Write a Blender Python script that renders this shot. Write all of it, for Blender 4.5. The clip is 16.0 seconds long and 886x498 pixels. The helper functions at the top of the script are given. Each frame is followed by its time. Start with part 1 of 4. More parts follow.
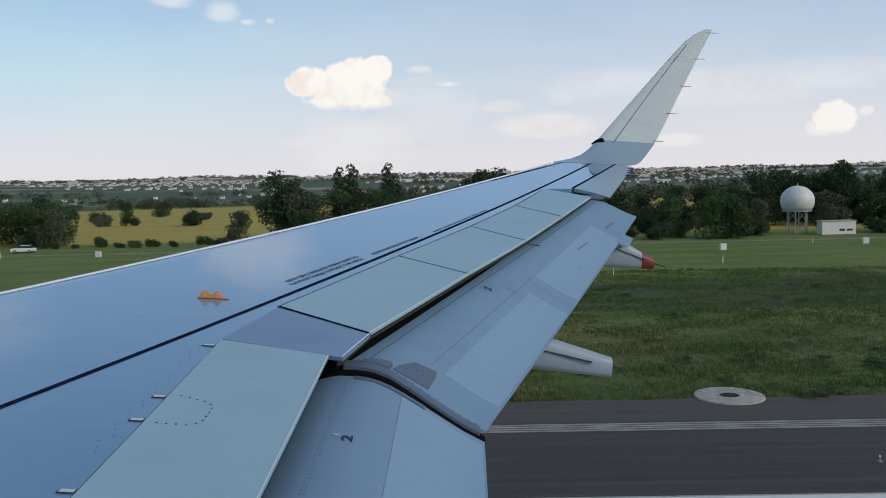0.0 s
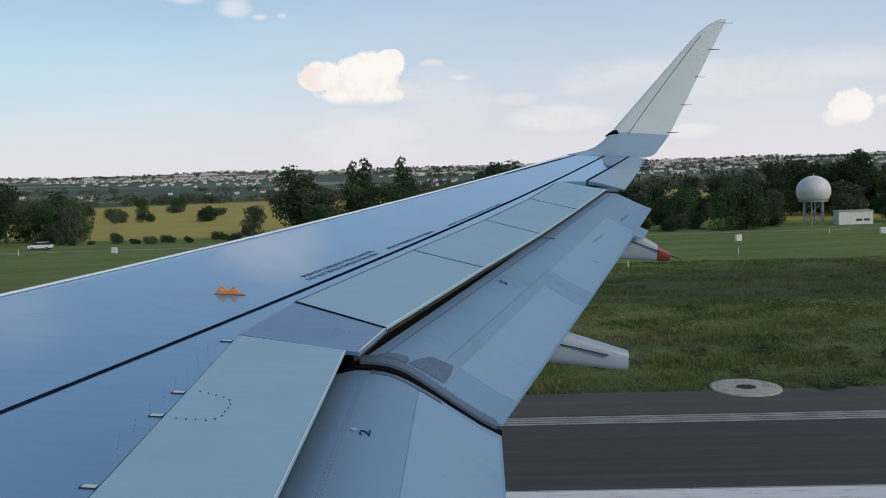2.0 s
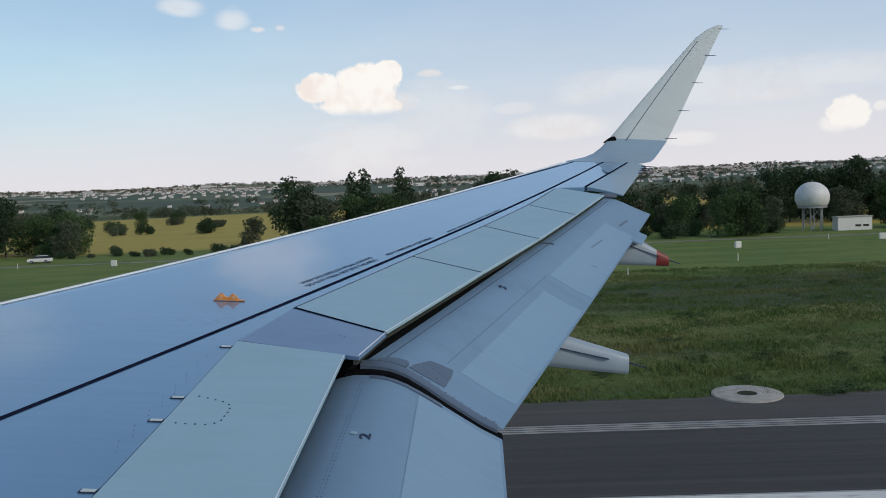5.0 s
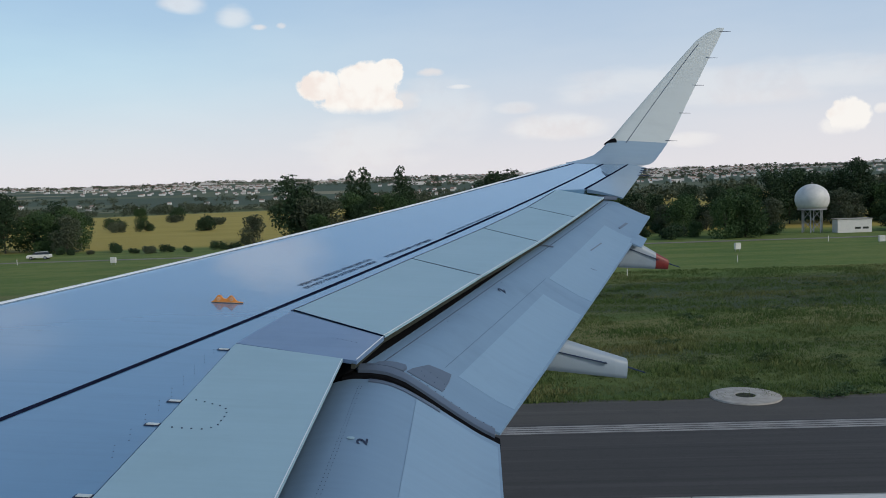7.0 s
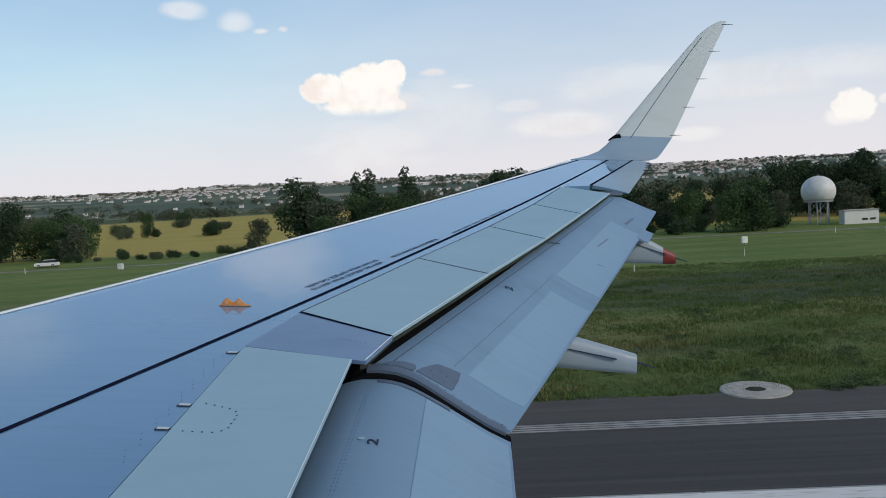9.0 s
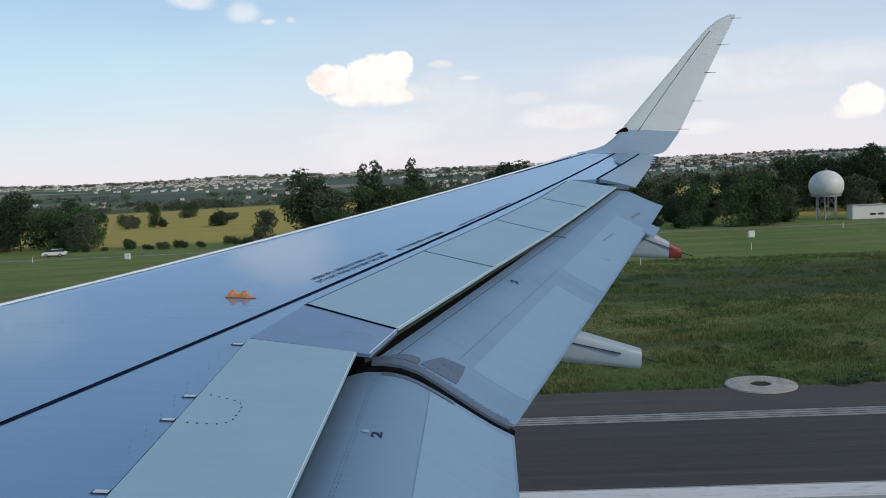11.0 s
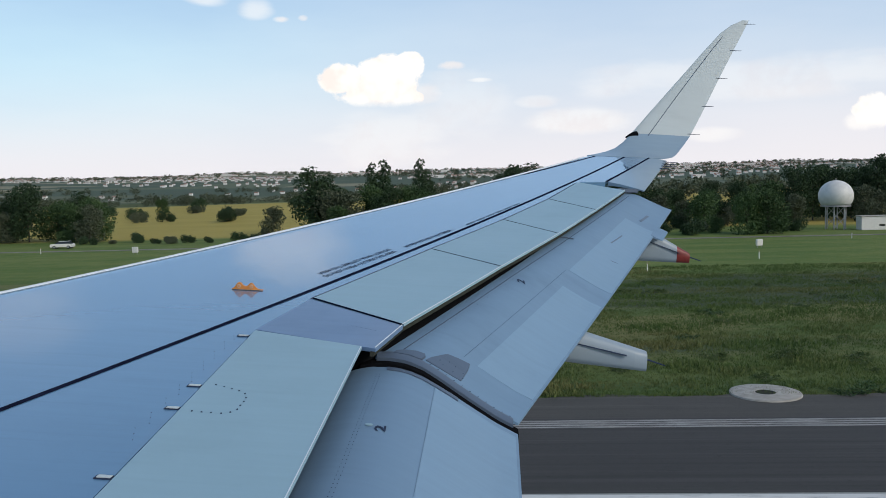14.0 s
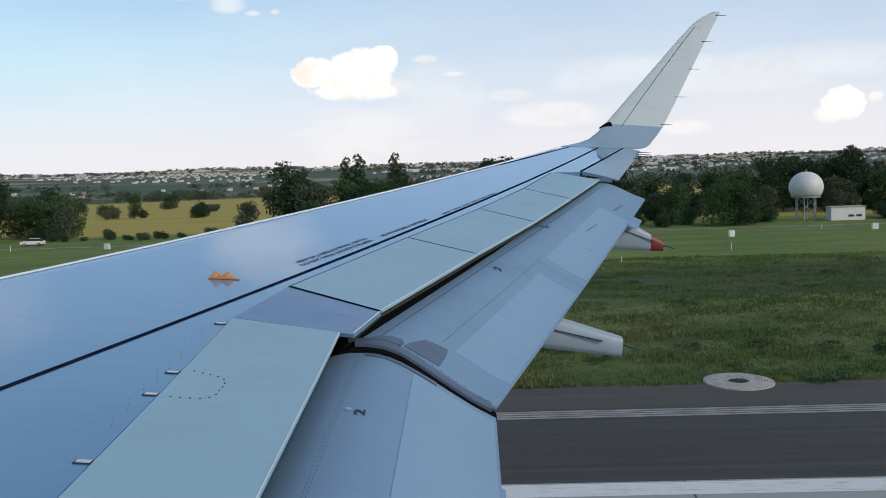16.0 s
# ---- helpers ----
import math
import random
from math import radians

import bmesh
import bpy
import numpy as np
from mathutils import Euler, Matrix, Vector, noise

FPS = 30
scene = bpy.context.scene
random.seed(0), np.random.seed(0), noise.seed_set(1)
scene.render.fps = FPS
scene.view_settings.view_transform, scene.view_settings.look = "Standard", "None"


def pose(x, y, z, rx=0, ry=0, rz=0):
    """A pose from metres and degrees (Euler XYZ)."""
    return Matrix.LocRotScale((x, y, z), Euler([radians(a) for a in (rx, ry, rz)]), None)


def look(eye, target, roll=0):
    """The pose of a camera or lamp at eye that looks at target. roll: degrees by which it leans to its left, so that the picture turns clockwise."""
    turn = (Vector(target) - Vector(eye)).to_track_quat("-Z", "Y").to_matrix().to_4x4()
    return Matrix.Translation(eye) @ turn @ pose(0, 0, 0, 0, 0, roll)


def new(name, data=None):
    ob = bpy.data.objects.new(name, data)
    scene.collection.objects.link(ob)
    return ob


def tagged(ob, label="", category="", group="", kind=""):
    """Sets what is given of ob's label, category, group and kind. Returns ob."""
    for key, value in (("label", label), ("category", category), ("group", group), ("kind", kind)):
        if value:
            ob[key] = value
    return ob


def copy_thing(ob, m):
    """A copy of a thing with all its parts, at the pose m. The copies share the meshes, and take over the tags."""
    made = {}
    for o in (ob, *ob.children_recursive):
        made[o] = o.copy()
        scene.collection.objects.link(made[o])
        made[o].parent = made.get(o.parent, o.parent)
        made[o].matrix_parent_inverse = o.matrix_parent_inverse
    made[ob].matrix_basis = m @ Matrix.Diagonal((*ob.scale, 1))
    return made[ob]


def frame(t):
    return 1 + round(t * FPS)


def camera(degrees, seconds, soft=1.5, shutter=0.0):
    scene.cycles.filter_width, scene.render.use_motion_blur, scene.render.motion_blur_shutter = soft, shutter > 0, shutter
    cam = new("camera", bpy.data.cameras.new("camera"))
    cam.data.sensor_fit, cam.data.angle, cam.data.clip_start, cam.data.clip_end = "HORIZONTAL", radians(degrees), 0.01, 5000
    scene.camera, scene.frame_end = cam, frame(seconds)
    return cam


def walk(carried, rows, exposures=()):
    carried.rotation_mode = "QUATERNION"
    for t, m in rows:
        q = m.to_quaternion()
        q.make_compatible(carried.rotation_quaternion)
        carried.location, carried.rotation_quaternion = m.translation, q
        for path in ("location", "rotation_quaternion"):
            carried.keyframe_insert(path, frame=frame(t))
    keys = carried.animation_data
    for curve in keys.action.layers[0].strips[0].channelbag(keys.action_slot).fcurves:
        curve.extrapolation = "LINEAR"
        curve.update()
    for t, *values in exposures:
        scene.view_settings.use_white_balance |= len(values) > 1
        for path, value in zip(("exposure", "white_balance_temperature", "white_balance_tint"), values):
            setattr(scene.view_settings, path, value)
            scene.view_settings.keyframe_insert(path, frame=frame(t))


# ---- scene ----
LENS = 54.77
EYE_Z = 8.7            # the eye stands this high over the runway
cam = camera(LENS, 16.0, soft=0.8)
PATH = [
    (0, pose(0.0011, -0.0088, 8.7020, 85.660, 1.282, 1.029)),
    (0.5, pose(0.0064, -0.0057, 8.7064, 85.482, 1.389, 2.224)),
    (1, pose(-0.0006, -0.0097, 8.7100, 85.614, 1.665, 1.734)),
    (1.5, pose(-0.0063, -0.0050, 8.7010, 85.459, 1.764, 1.475)),
    (2, pose(-0.0078, -0.0137, 8.7087, 85.242, 1.819, 1.919)),
    (2.5, pose(0.0042, -0.0046, 8.7020, 85.300, 2.178, 2.334)),
    (3, pose(0.0012, -0.0108, 8.7091, 85.315, 2.284, 2.432)),
    (3.5, pose(-0.0035, -0.0032, 8.7013, 85.297, 2.524, 2.239)),
    (6, pose(-0.0051, -0.0211, 8.6669, 86.231, 2.218, 1.704)),
    (6.5, pose(-0.0091, 0.0201, 8.6841, 85.970, 2.116, 1.949)),
    (7, pose(0.0000, 0.0000, 8.7000, 85.840, 1.930, 1.852)),
    (7.5, pose(-0.0020, -0.0001, 8.6951, 85.814, 2.182, 1.755)),
    (8, pose(-0.0032, 0.0113, 8.6930, 85.881, 2.393, 2.203)),
    (8.5, pose(-0.0012, 0.0088, 8.6950, 85.798, 2.652, 2.289)),
    (9, pose(-0.0039, 0.0087, 8.6932, 85.844, 3.140, 2.175)),
    (11.5, pose(0.0025, 0.0044, 8.7065, 85.274, 2.525, 2.873)),
    (12, pose(0.0016, 0.0031, 8.7100, 85.391, 2.151, 3.069)),
    (12.5, pose(0.0025, 0.0051, 8.7068, 85.402, 1.862, 3.225)),
    (13, pose(0.0015, 0.0047, 8.7094, 85.472, 1.460, 3.231)),
    (13.5, pose(-0.0036, -0.0007, 8.7054, 85.255, 0.995, 3.034)),
    (14, pose(-0.0045, 0.0077, 8.6745, 85.434, 1.449, 3.181)),
    (14.5, pose(-0.0040, -0.0097, 8.6931, 84.623, 1.353, 2.925)),
    (15, pose(-0.0061, -0.0189, 8.7006, 84.353, 1.713, 3.032)),
    (15.5, pose(-0.0093, -0.0357, 8.6797, 84.704, 1.717, 2.532)),
    (16, pose(-0.0150, -0.0176, 8.6300, 84.995, 1.821, 1.490)),
]
walk(cam, PATH, [(0.0, 0.0), (3.5, 0.0), (7.0, 0.0), (9.0, 0.06), (11.5, 0.14), (14.5, 0.2), (16.0, 0.2)])

# ---- world and sun ----
SUN_EL, SUN_AZ = radians(30), radians(125)     # azimuth from +y towards +x
world = bpy.data.worlds.new("sky")
scene.world = world
world.use_nodes = True
wt = world.node_tree
wt.nodes.clear()


class Nodes:
    """Short ways to wire a node tree."""

    def __init__(self, tree):
        self.t = tree

    def add(self, kind, **props):
        n = self.t.nodes.new(kind)
        for k, v in props.items():
            setattr(n, k, v)
        return n

    def put(self, sock, v):
        if isinstance(v, bpy.types.NodeSocket):
            self.t.links.new(v, sock)
        else:
            sock.default_value = v

    def math(self, op, a, b=0.0, c=0.0):
        n = self.add("ShaderNodeMath", operation=op)
        for i, v in enumerate((a, b, c)):
            self.put(n.inputs[i], v)
        return n.outputs[0]

    def step(self, v, lo, hi, a=0.0, b=1.0):
        n = self.add("ShaderNodeMapRange", interpolation_type="SMOOTHSTEP")
        for i, x in enumerate((v, lo, hi, a, b)):
            self.put(n.inputs[i], x)
        return n.outputs[0]

    def mix(self, f, a, b, mode="MIX"):
        n = self.add("ShaderNodeMix", data_type="RGBA", blend_type=mode)
        self.put(n.inputs[0], f)
        self.put(n.inputs[6], a if not isinstance(a, tuple) else (*a, 1))
        self.put(n.inputs[7], b if not isinstance(b, tuple) else (*b, 1))
        return n.outputs[2]

    def noise(self, vec, scale, detail=4.0, rough=0.55, out=0):
        n = self.add("ShaderNodeTexNoise")
        if vec is not None:
            self.put(n.inputs["Vector"], vec)
        n.inputs["Scale"].default_value = scale
        n.inputs["Detail"].default_value = detail
        n.inputs["Roughness"].default_value = rough
        return n.outputs[out]

    def stretch(self, vec, sx, sy, sz):
        n = self.add("ShaderNodeMapping")
        self.put(n.inputs[0], vec)
        n.inputs["Scale"].default_value = (sx, sy, sz)
        return n.outputs[0]

    def bump(self, h, strength, dist):
        n = self.add("ShaderNodeBump")
        self.put(n.inputs["Height"], h)
        n.inputs["Strength"].default_value = strength
        n.inputs["Distance"].default_value = dist
        return n.outputs[0]


N = Nodes(wt)
gen = N.add("ShaderNodeTexCoord").outputs["Generated"]
sep = N.add("ShaderNodeSeparateXYZ")
N.put(sep.inputs[0], gen)
el = N.math("ARCSINE", sep.outputs[2])
az = N.math("ARCTAN2", sep.outputs[0], sep.outputs[1])
air = N.add("ShaderNodeTexSky", sky_type="NISHITA", sun_disc=False, sun_elevation=SUN_EL, sun_rotation=SUN_AZ)
air.air_density, air.dust_density, air.ozone_density = 1.0, 1.5, 1.0
blue = N.mix(1.0, air.outputs[0], (0.085, 0.085, 0.088), "MULTIPLY")
# thin high haze, thickest towards the horizon
wisps = N.noise(N.stretch(gen, 1.0, 1.0, 4.0), 2.2, 5.0)
haze = N.step(N.math("ADD", el, N.math("MULTIPLY", wisps, -0.14)), 0.26, -0.07, 0.0, 1.0)
haze_col = N.mix(N.step(az, -0.6, 0.15), (0.60, 0.82, 0.90), (0.66, 0.725, 0.80))
haze_col = N.mix(N.step(el, 0.16, 0.0), haze_col, (0.775, 0.75, 0.78))
lifted = N.mix(N.step(el, 1.0, 0.2, 0.15, 0.62), blue, (0.37, 0.585, 0.87))
sky_col = N.mix(haze, lifted, haze_col)
# cumulus heads and shreds: azimuth, elevation, half width, half height (radians), whiteness
puff = N.noise(gen, 38.0, 7.0, 0.6)
lump = N.noise(gen, 90.0, 5.0, 0.6)
belly = N.noise(gen, 26.0, 3.0, 0.5)
veil = N.noise(N.stretch(gen, 1.0, 1.0, 3.5), 11.0, 4.0, 0.5)
CLOUDS = [(-0.168, 0.118, 0.027, 0.018, 1.0, 0.092), (-0.116, 0.117, 0.040, 0.029, 1.0, 0.089), (-0.092, 0.132, 0.019, 0.016, 1.0, 0.092),
          (-0.126, 0.098, 0.052, 0.014, 1.0, 0.088), (-0.074, 0.098, 0.028, 0.016, 0.45, 0.088),
          (0.410, 0.060, 0.019, 0.020, 0.9, 0.044), (0.398, 0.050, 0.022, 0.010, 0.6, 0.040), (0.440, 0.066, 0.007, 0.006, 0.6, 0.058), (-0.045, 0.131, 0.019, 0.006, 0.6, 0.125), (-0.012, 0.114, 0.016, 0.0035, 0.55, 0.108),
          (-0.315, 0.207, 0.030, 0.011, 0.49, 0.180), (-0.262, 0.196, 0.022, 0.015, 0.47, 0.180), (-0.235, 0.184, 0.010, 0.004, 0.6, 0.175), (-0.210, 0.186, 0.007, 0.004, 0.5, 0.175),
          (0.105, 0.064, 0.072, 0.017, 0.42, 0.045), (0.250, 0.044, 0.036, 0.010, 0.40, 0.035), (0.055, 0.088, 0.030, 0.008, 0.30, 0.07),
          (-0.120, 0.050, 0.095, 0.034, 0.26, 0.02), (-0.035, 0.085, 0.070, 0.045, 0.20, 0.02), (0.30, 0.105, 0.22, 0.026, 0.30, 0.07), (-1.5, 0.18, 0.30, 0.05, 0.7, 0.12),
          (1.6, 0.16, 0.4, 0.06, 0.7, 0.10), (2.8, 0.25, 0.4, 0.07, 0.6, 0.18), (-2.6, 0.2, 0.3, 0.05, 0.6, 0.15),
          (-0.30, 0.265, 0.05, 0.026, 0.6, 0.24), (-0.21, 0.35, 0.08, 0.035, 0.42, 0.32), (-0.02, 0.42, 0.14, 0.05, 0.3, 0.38), (-0.55, 0.40, 0.12, 0.05, 0.25, 0.36)]
mask = None
for ca, ce, wa, he, white, base in CLOUDS:
    qa = N.math("POWER", N.math("DIVIDE", N.math("SUBTRACT", az, ca), wa), 2.0)
    qe = N.math("POWER", N.math("DIVIDE", N.math("SUBTRACT", el, ce), he), 2.0)
    q = N.math("ADD", N.math("ADD", qa, qe), N.math("MULTIPLY", N.math("SUBTRACT", puff, 0.5), 2.2))
    if white < 0.5:
        q = N.math("ADD", N.math("ADD", qa, qe), N.math("MULTIPLY", N.math("SUBTRACT", veil, 0.5), 2.2))
    m = N.math("MULTIPLY", N.step(q, 1.12, 0.72 if white > 0.7 else 0.05), white)
    if white > 0.5:
        m = N.math("MULTIPLY", m, N.step(N.math("ADD", el, N.math("MULTIPLY", lump, 0.008)), base, base + 0.012))
    mask = m if mask is None else N.math("MAXIMUM", mask, m)
cloud_col = N.mix(N.step(N.math("ADD", N.math("MULTIPLY", belly, 0.75), N.math("MULTIPLY", lump, 0.25)), 0.36, 0.56), (0.90, 0.81, 0.76), (0.97, 0.935, 0.89))
bg = N.add("ShaderNodeBackground")
N.put(bg.inputs[0], N.mix(mask, sky_col, cloud_col))
bg.inputs[1].default_value = 1.0
N.put(N.add("ShaderNodeOutputWorld").inputs[0], bg.outputs[0])

sun = new("sun", bpy.data.lights.new("sun", "SUN"))
sun.data.energy, sun.data.angle, sun.data.color = 1.5, radians(8), (1.0, 0.9, 0.76)
sun_way = Vector((math.sin(SUN_AZ) * math.cos(SUN_EL), math.cos(SUN_AZ) * math.cos(SUN_EL), math.sin(SUN_EL)))
sun.matrix_world = look((0, 0, 60), tuple(Vector((0, 0, 60)) - sun_way))


# ---- materials ----
def material(name, rough=0.5, metal=0.0, coat=0.0):
    m = bpy.data.materials.new(name)
    m.use_nodes = True
    n = Nodes(m.node_tree)
    b = m.node_tree.nodes["Principled BSDF"]
    b.inputs["Roughness"].default_value = rough
    b.inputs["Metallic"].default_value = metal
    b.inputs["Coat Weight"].default_value = coat
    b.inputs["Coat Roughness"].default_value = 0.035
    return m, n, b


def place(n):
    return n.add("ShaderNodeTexCoord").outputs["Object"]


def paint(name, col, rough=0.35, coat=0.0, streak=0.12, dirt=0.15, along=(0.5, 6.0, 1.0), metal=0.0):
    """Aircraft paint: faint streaks along the airflow, grime in two sizes, slight waviness of the skin."""
    m, n, b = material(name, rough, metal, coat)
    at = place(n)
    s = n.noise(n.stretch(at, *along), 3.0, 5.0)
    g = n.noise(at, 1.1, 6.0, 0.65)
    f = n.noise(at, 60.0, 3.0, 0.6)
    dark = tuple(c * 0.72 for c in col)
    light = tuple(min(1, c * 1.035) for c in col)
    c1 = n.mix(n.step(s, 0.35, 0.7), col, light)
    c2 = n.mix(n.math("MULTIPLY", n.step(g, 0.5, 0.75), dirt * 3), c1, dark)
    c3 = n.mix(n.math("MULTIPLY", n.step(n.noise(n.stretch(at, 1.0, 14.0, 1.0), 1.5, 4.0), 0.52, 0.72), streak * 3), c2, dark)
    n.put(b.inputs["Base Color"], c3)
    n.put(b.inputs["Roughness"], n.math("ADD", n.math("MULTIPLY", g, 0.22), rough - 0.11))
    h = n.math("ADD", n.math("MULTIPLY", f, 0.15), n.noise(at, 4.0, 2.0))
    n.put(b.inputs["Normal"], n.bump(h, 0.014, 0.01))
    return m


def plain(name, col, rough=0.5, metal=0.0, vary=0.25, scale=20.0, bump=0.2, shine=0.5):
    m, n, b = material(name, rough, metal)
    b.inputs["Specular IOR Level"].default_value = shine
    at = place(n)
    v = n.noise(at, scale, 5.0)
    w = n.noise(at, scale * 0.13, 3.0)
    c = n.mix(n.step(v, 0.35, 0.7), tuple(x * (1 - vary) for x in col), col)
    c = n.mix(n.math("MULTIPLY", n.step(w, 0.45, 0.7), 0.5), c, tuple(x * (1 - vary) for x in col))
    n.put(b.inputs["Base Color"], c)
    n.put(b.inputs["Normal"], n.bump(v, bump, 0.01))
    return m


M_WING = paint("wing_paint", (0.108, 0.230, 0.375), 0.20, 1.0, 0.05, 0.08)
M_ROOT = paint("tip_paint", (0.25, 0.345, 0.43), 0.36, 0.3, 0.04, 0.06)
M_SLAT = paint("slat_metal", (0.74, 0.78, 0.80), 0.3, 0.2, 0.03, 0.06, metal=0.15)
M_PANEL = paint("panel_paint", (0.135, 0.22, 0.36), 0.34, 0.3, 0.05, 0.1)
M_SPOILER = paint("spoiler_paint", (0.275, 0.425, 0.50), 0.42, 0.0, 0.03, 0.06)
M_FLAP = paint("flap_paint", (0.152, 0.250, 0.362), 0.45, 0.0, 0.05, 0.14)
M_FAIR = paint("fairing_paint", (0.28, 0.345, 0.40), 0.4, 0.05, 0.1, 0.15)
M_WHITE = paint("winglet_white", (0.52, 0.575, 0.575), 0.38, 0.1, 0.05, 0.08)
M_BARE = paint("bare_alloy", (0.085, 0.120, 0.175), 0.40, 0.0, 0.1, 0.35)
# near-black: the navigation light window, and shade painted into the flap slots
M_DARK = plain("black_and_slot_shade", (0.010, 0.011, 0.013), 0.7, shine=0.0)
M_SEAL = plain("rubber_seal", (0.06, 0.065, 0.055), 0.6, shine=0.0)
M_LINE = plain("black_line_paint", (0.015, 0.02, 0.045), 0.4, vary=0.4, scale=9.0, shine=0.0)
M_JOINT_SHADE = plain("gap_and_shade", (0.10, 0.13, 0.18), 0.6, shine=0.0)
M_FAINT = plain("faint_gap", (0.145, 0.22, 0.31), 0.5, shine=0.0)
M_ORANGE = plain("orange_paint", (0.72, 0.26, 0.04), 0.4, scale=40.0)
M_RED = plain("red_paint", (0.21, 0.022, 0.018), 0.45)
M_MARK = plain("stencil_paint", (0.05, 0.07, 0.12), 0.5, scale=80.0, shine=0.0)
M_EYE = plain("worn_pale_orange", (0.62, 0.50, 0.40), 0.5)
M_STEEL = plain("dull_steel", (0.42, 0.43, 0.44), 0.4, 0.7)


# ---- mesh helpers ----
def mesh_of(name, bm, mat, smooth=None):
    me = bpy.data.meshes.new(name)
    bmesh.ops.recalc_face_normals(bm, faces=bm.faces)
    bm.to_mesh(me)
    bm.free()
    for m in mat if isinstance(mat, (list, tuple)) else [mat]:
        me.materials.append(m)
    if smooth is not None:
        me.shade_smooth()
        me.set_sharp_from_angle(angle=radians(smooth))
    return me


def part(name, bm, mat, parent, label="", smooth=None):
    ob = new(name, mesh_of(name, bm, mat, smooth))
    ob.parent = parent
    if label:
        tagged(ob, label)
    return ob


def thing(name, label, category, m=None, group="", kind=""):
    ob = new(name)
    ob.empty_display_size = 0.2
    if m is not None:
        ob.matrix_world = m
    return tagged(ob, label, category, group, kind)


def loft(bm, rings, closed=True, caps=True):
    vs = [[bm.verts.new(p) for p in r] for r in rings]
    n = len(rings[0])
    for a, b in zip(vs, vs[1:]):
        for i in range(n if closed else n - 1):
            j = (i + 1) % n
            bm.faces.new((a[i], a[j], b[j], b[i]))
    if caps and closed:
        bm.faces.new(vs[0])
        bm.faces.new(vs[-1][::-1])
    return bm


def box(bm, cx, cy, cz, sx, sy, sz, rz=0.0, bevel=0.0):
    m = pose(cx, cy, cz, 0, 0, rz) @ Matrix.Diagonal((sx, sy, sz, 1))
    made = bmesh.ops.create_cube(bm, size=1.0, matrix=m)
    if bevel:
        edges = list({e for v in made["verts"] for e in v.link_edges})
        bmesh.ops.bevel(bm, geom=edges, offset=bevel, segments=2, affect="EDGES")
    return bm


def tube(bm, pts, radii, seg=8):
    """A round, tapering tube through points."""
    rings = []
    for i, p in enumerate(pts):
        p = Vector(p)
        d = (Vector(pts[min(i + 1, len(pts) - 1)]) - Vector(pts[max(i - 1, 0)])).normalized()
        a = d.orthogonal().normalized()
        b = d.cross(a)
        rings.append([p + (a * math.cos(k * math.tau / seg) + b * math.sin(k * math.tau / seg)) * radii[i] for k in range(seg)])
    return loft(bm, rings)


def lerp(v, table):
    """Piecewise linear value from (key, value) pairs."""
    if v <= table[0][0]:
        return table[0][1]
    for (a, x), (b, y) in zip(table, table[1:]):
        if v <= b:
            return x + (y - x) * (v - a) / (b - a)
    return table[-1][1]


# ---- the wing: x aft, y outboard, z up, in the airframe's own axes ----
AIRFRAME = Matrix(((0.997568, 0.000174, 0.069675, -6.15314),
                   (0.000474, 0.999955, -0.009344, -1.68961),
                   (-0.069673, 0.009362, 0.997523, -1.00113 + EYE_Z), (0, 0, 0, 1)))
wing = thing("airplane_wing", "grey-blue painted airliner wing with extended flaps and upturned tip", "airplane wing", AIRFRAME)


def top(y):
    """Height of the wing's upper skin: dihedral and bending."""
    e = y - 1.98
    return 0.08925 * e + 0.476 * (e / 14.7) ** 2


def lead(y):
    return (y - 1.98) * 0.5206 + 0.33 - 0.014 * max(0.0, y - 8.0)


SKIN_END = [(1.9, 4.78), (6.38, 4.785), (7.1, 4.95), (8.82, 5.595), (10.35, 6.21), (11.79, 6.75), (13.30, 7.24), (13.42, 7.62), (16.25, 8.69)]
TRAIL = [(13.0, 8.06), (16.25, 8.98)]


def upper(x, y):
    """Upper skin over the plan point, drooping towards the leading edge."""
    c = 1.4 + 3.2 * max(0.0, (16.4 - y)) / 14.4
    s = (x - lead(y)) / c
    z = top(y)
    if s < 0.07:
        k = 1 - max(s, 0) / 0.07
        z -= 0.026 * c * (1 - math.sqrt(max(0.0, 1 - k * k)))
    return z


def ribbon(bm, pts, width, lift=0.004, thick=0.003):
    """A flat strip on the upper skin along plan points; width in the chord's direction."""
    fine = []
    for (x0, y0), (x1, y1) in zip(pts, pts[1:]):
        n = max(1, int(math.hypot(x1 - x0, y1 - y0) / 0.4))
        fine += [(x0 + (x1 - x0) * i / n, y0 + (y1 - y0) * i / n) for i in range(n)]
    fine.append(pts[-1])
    rings = []
    for i, (x, y) in enumerate(fine):
        a, b = fine[max(i - 1, 0)], fine[min(i + 1, len(fine) - 1)]
        d = Vector((b[0] - a[0], b[1] - a[1])).normalized()
        nx, ny = d.y * width / 2, -d.x * width / 2
        z0, z1 = upper(x - nx, y - ny), upper(x + nx, y + ny)
        rings.append([(x - nx, y - ny, z0 + lift - thick), (x + nx, y + ny, z1 + lift - thick), (x + nx, y + ny, z1 + lift), (x - nx, y - ny, z0 + lift)])
    return loft(bm, rings)


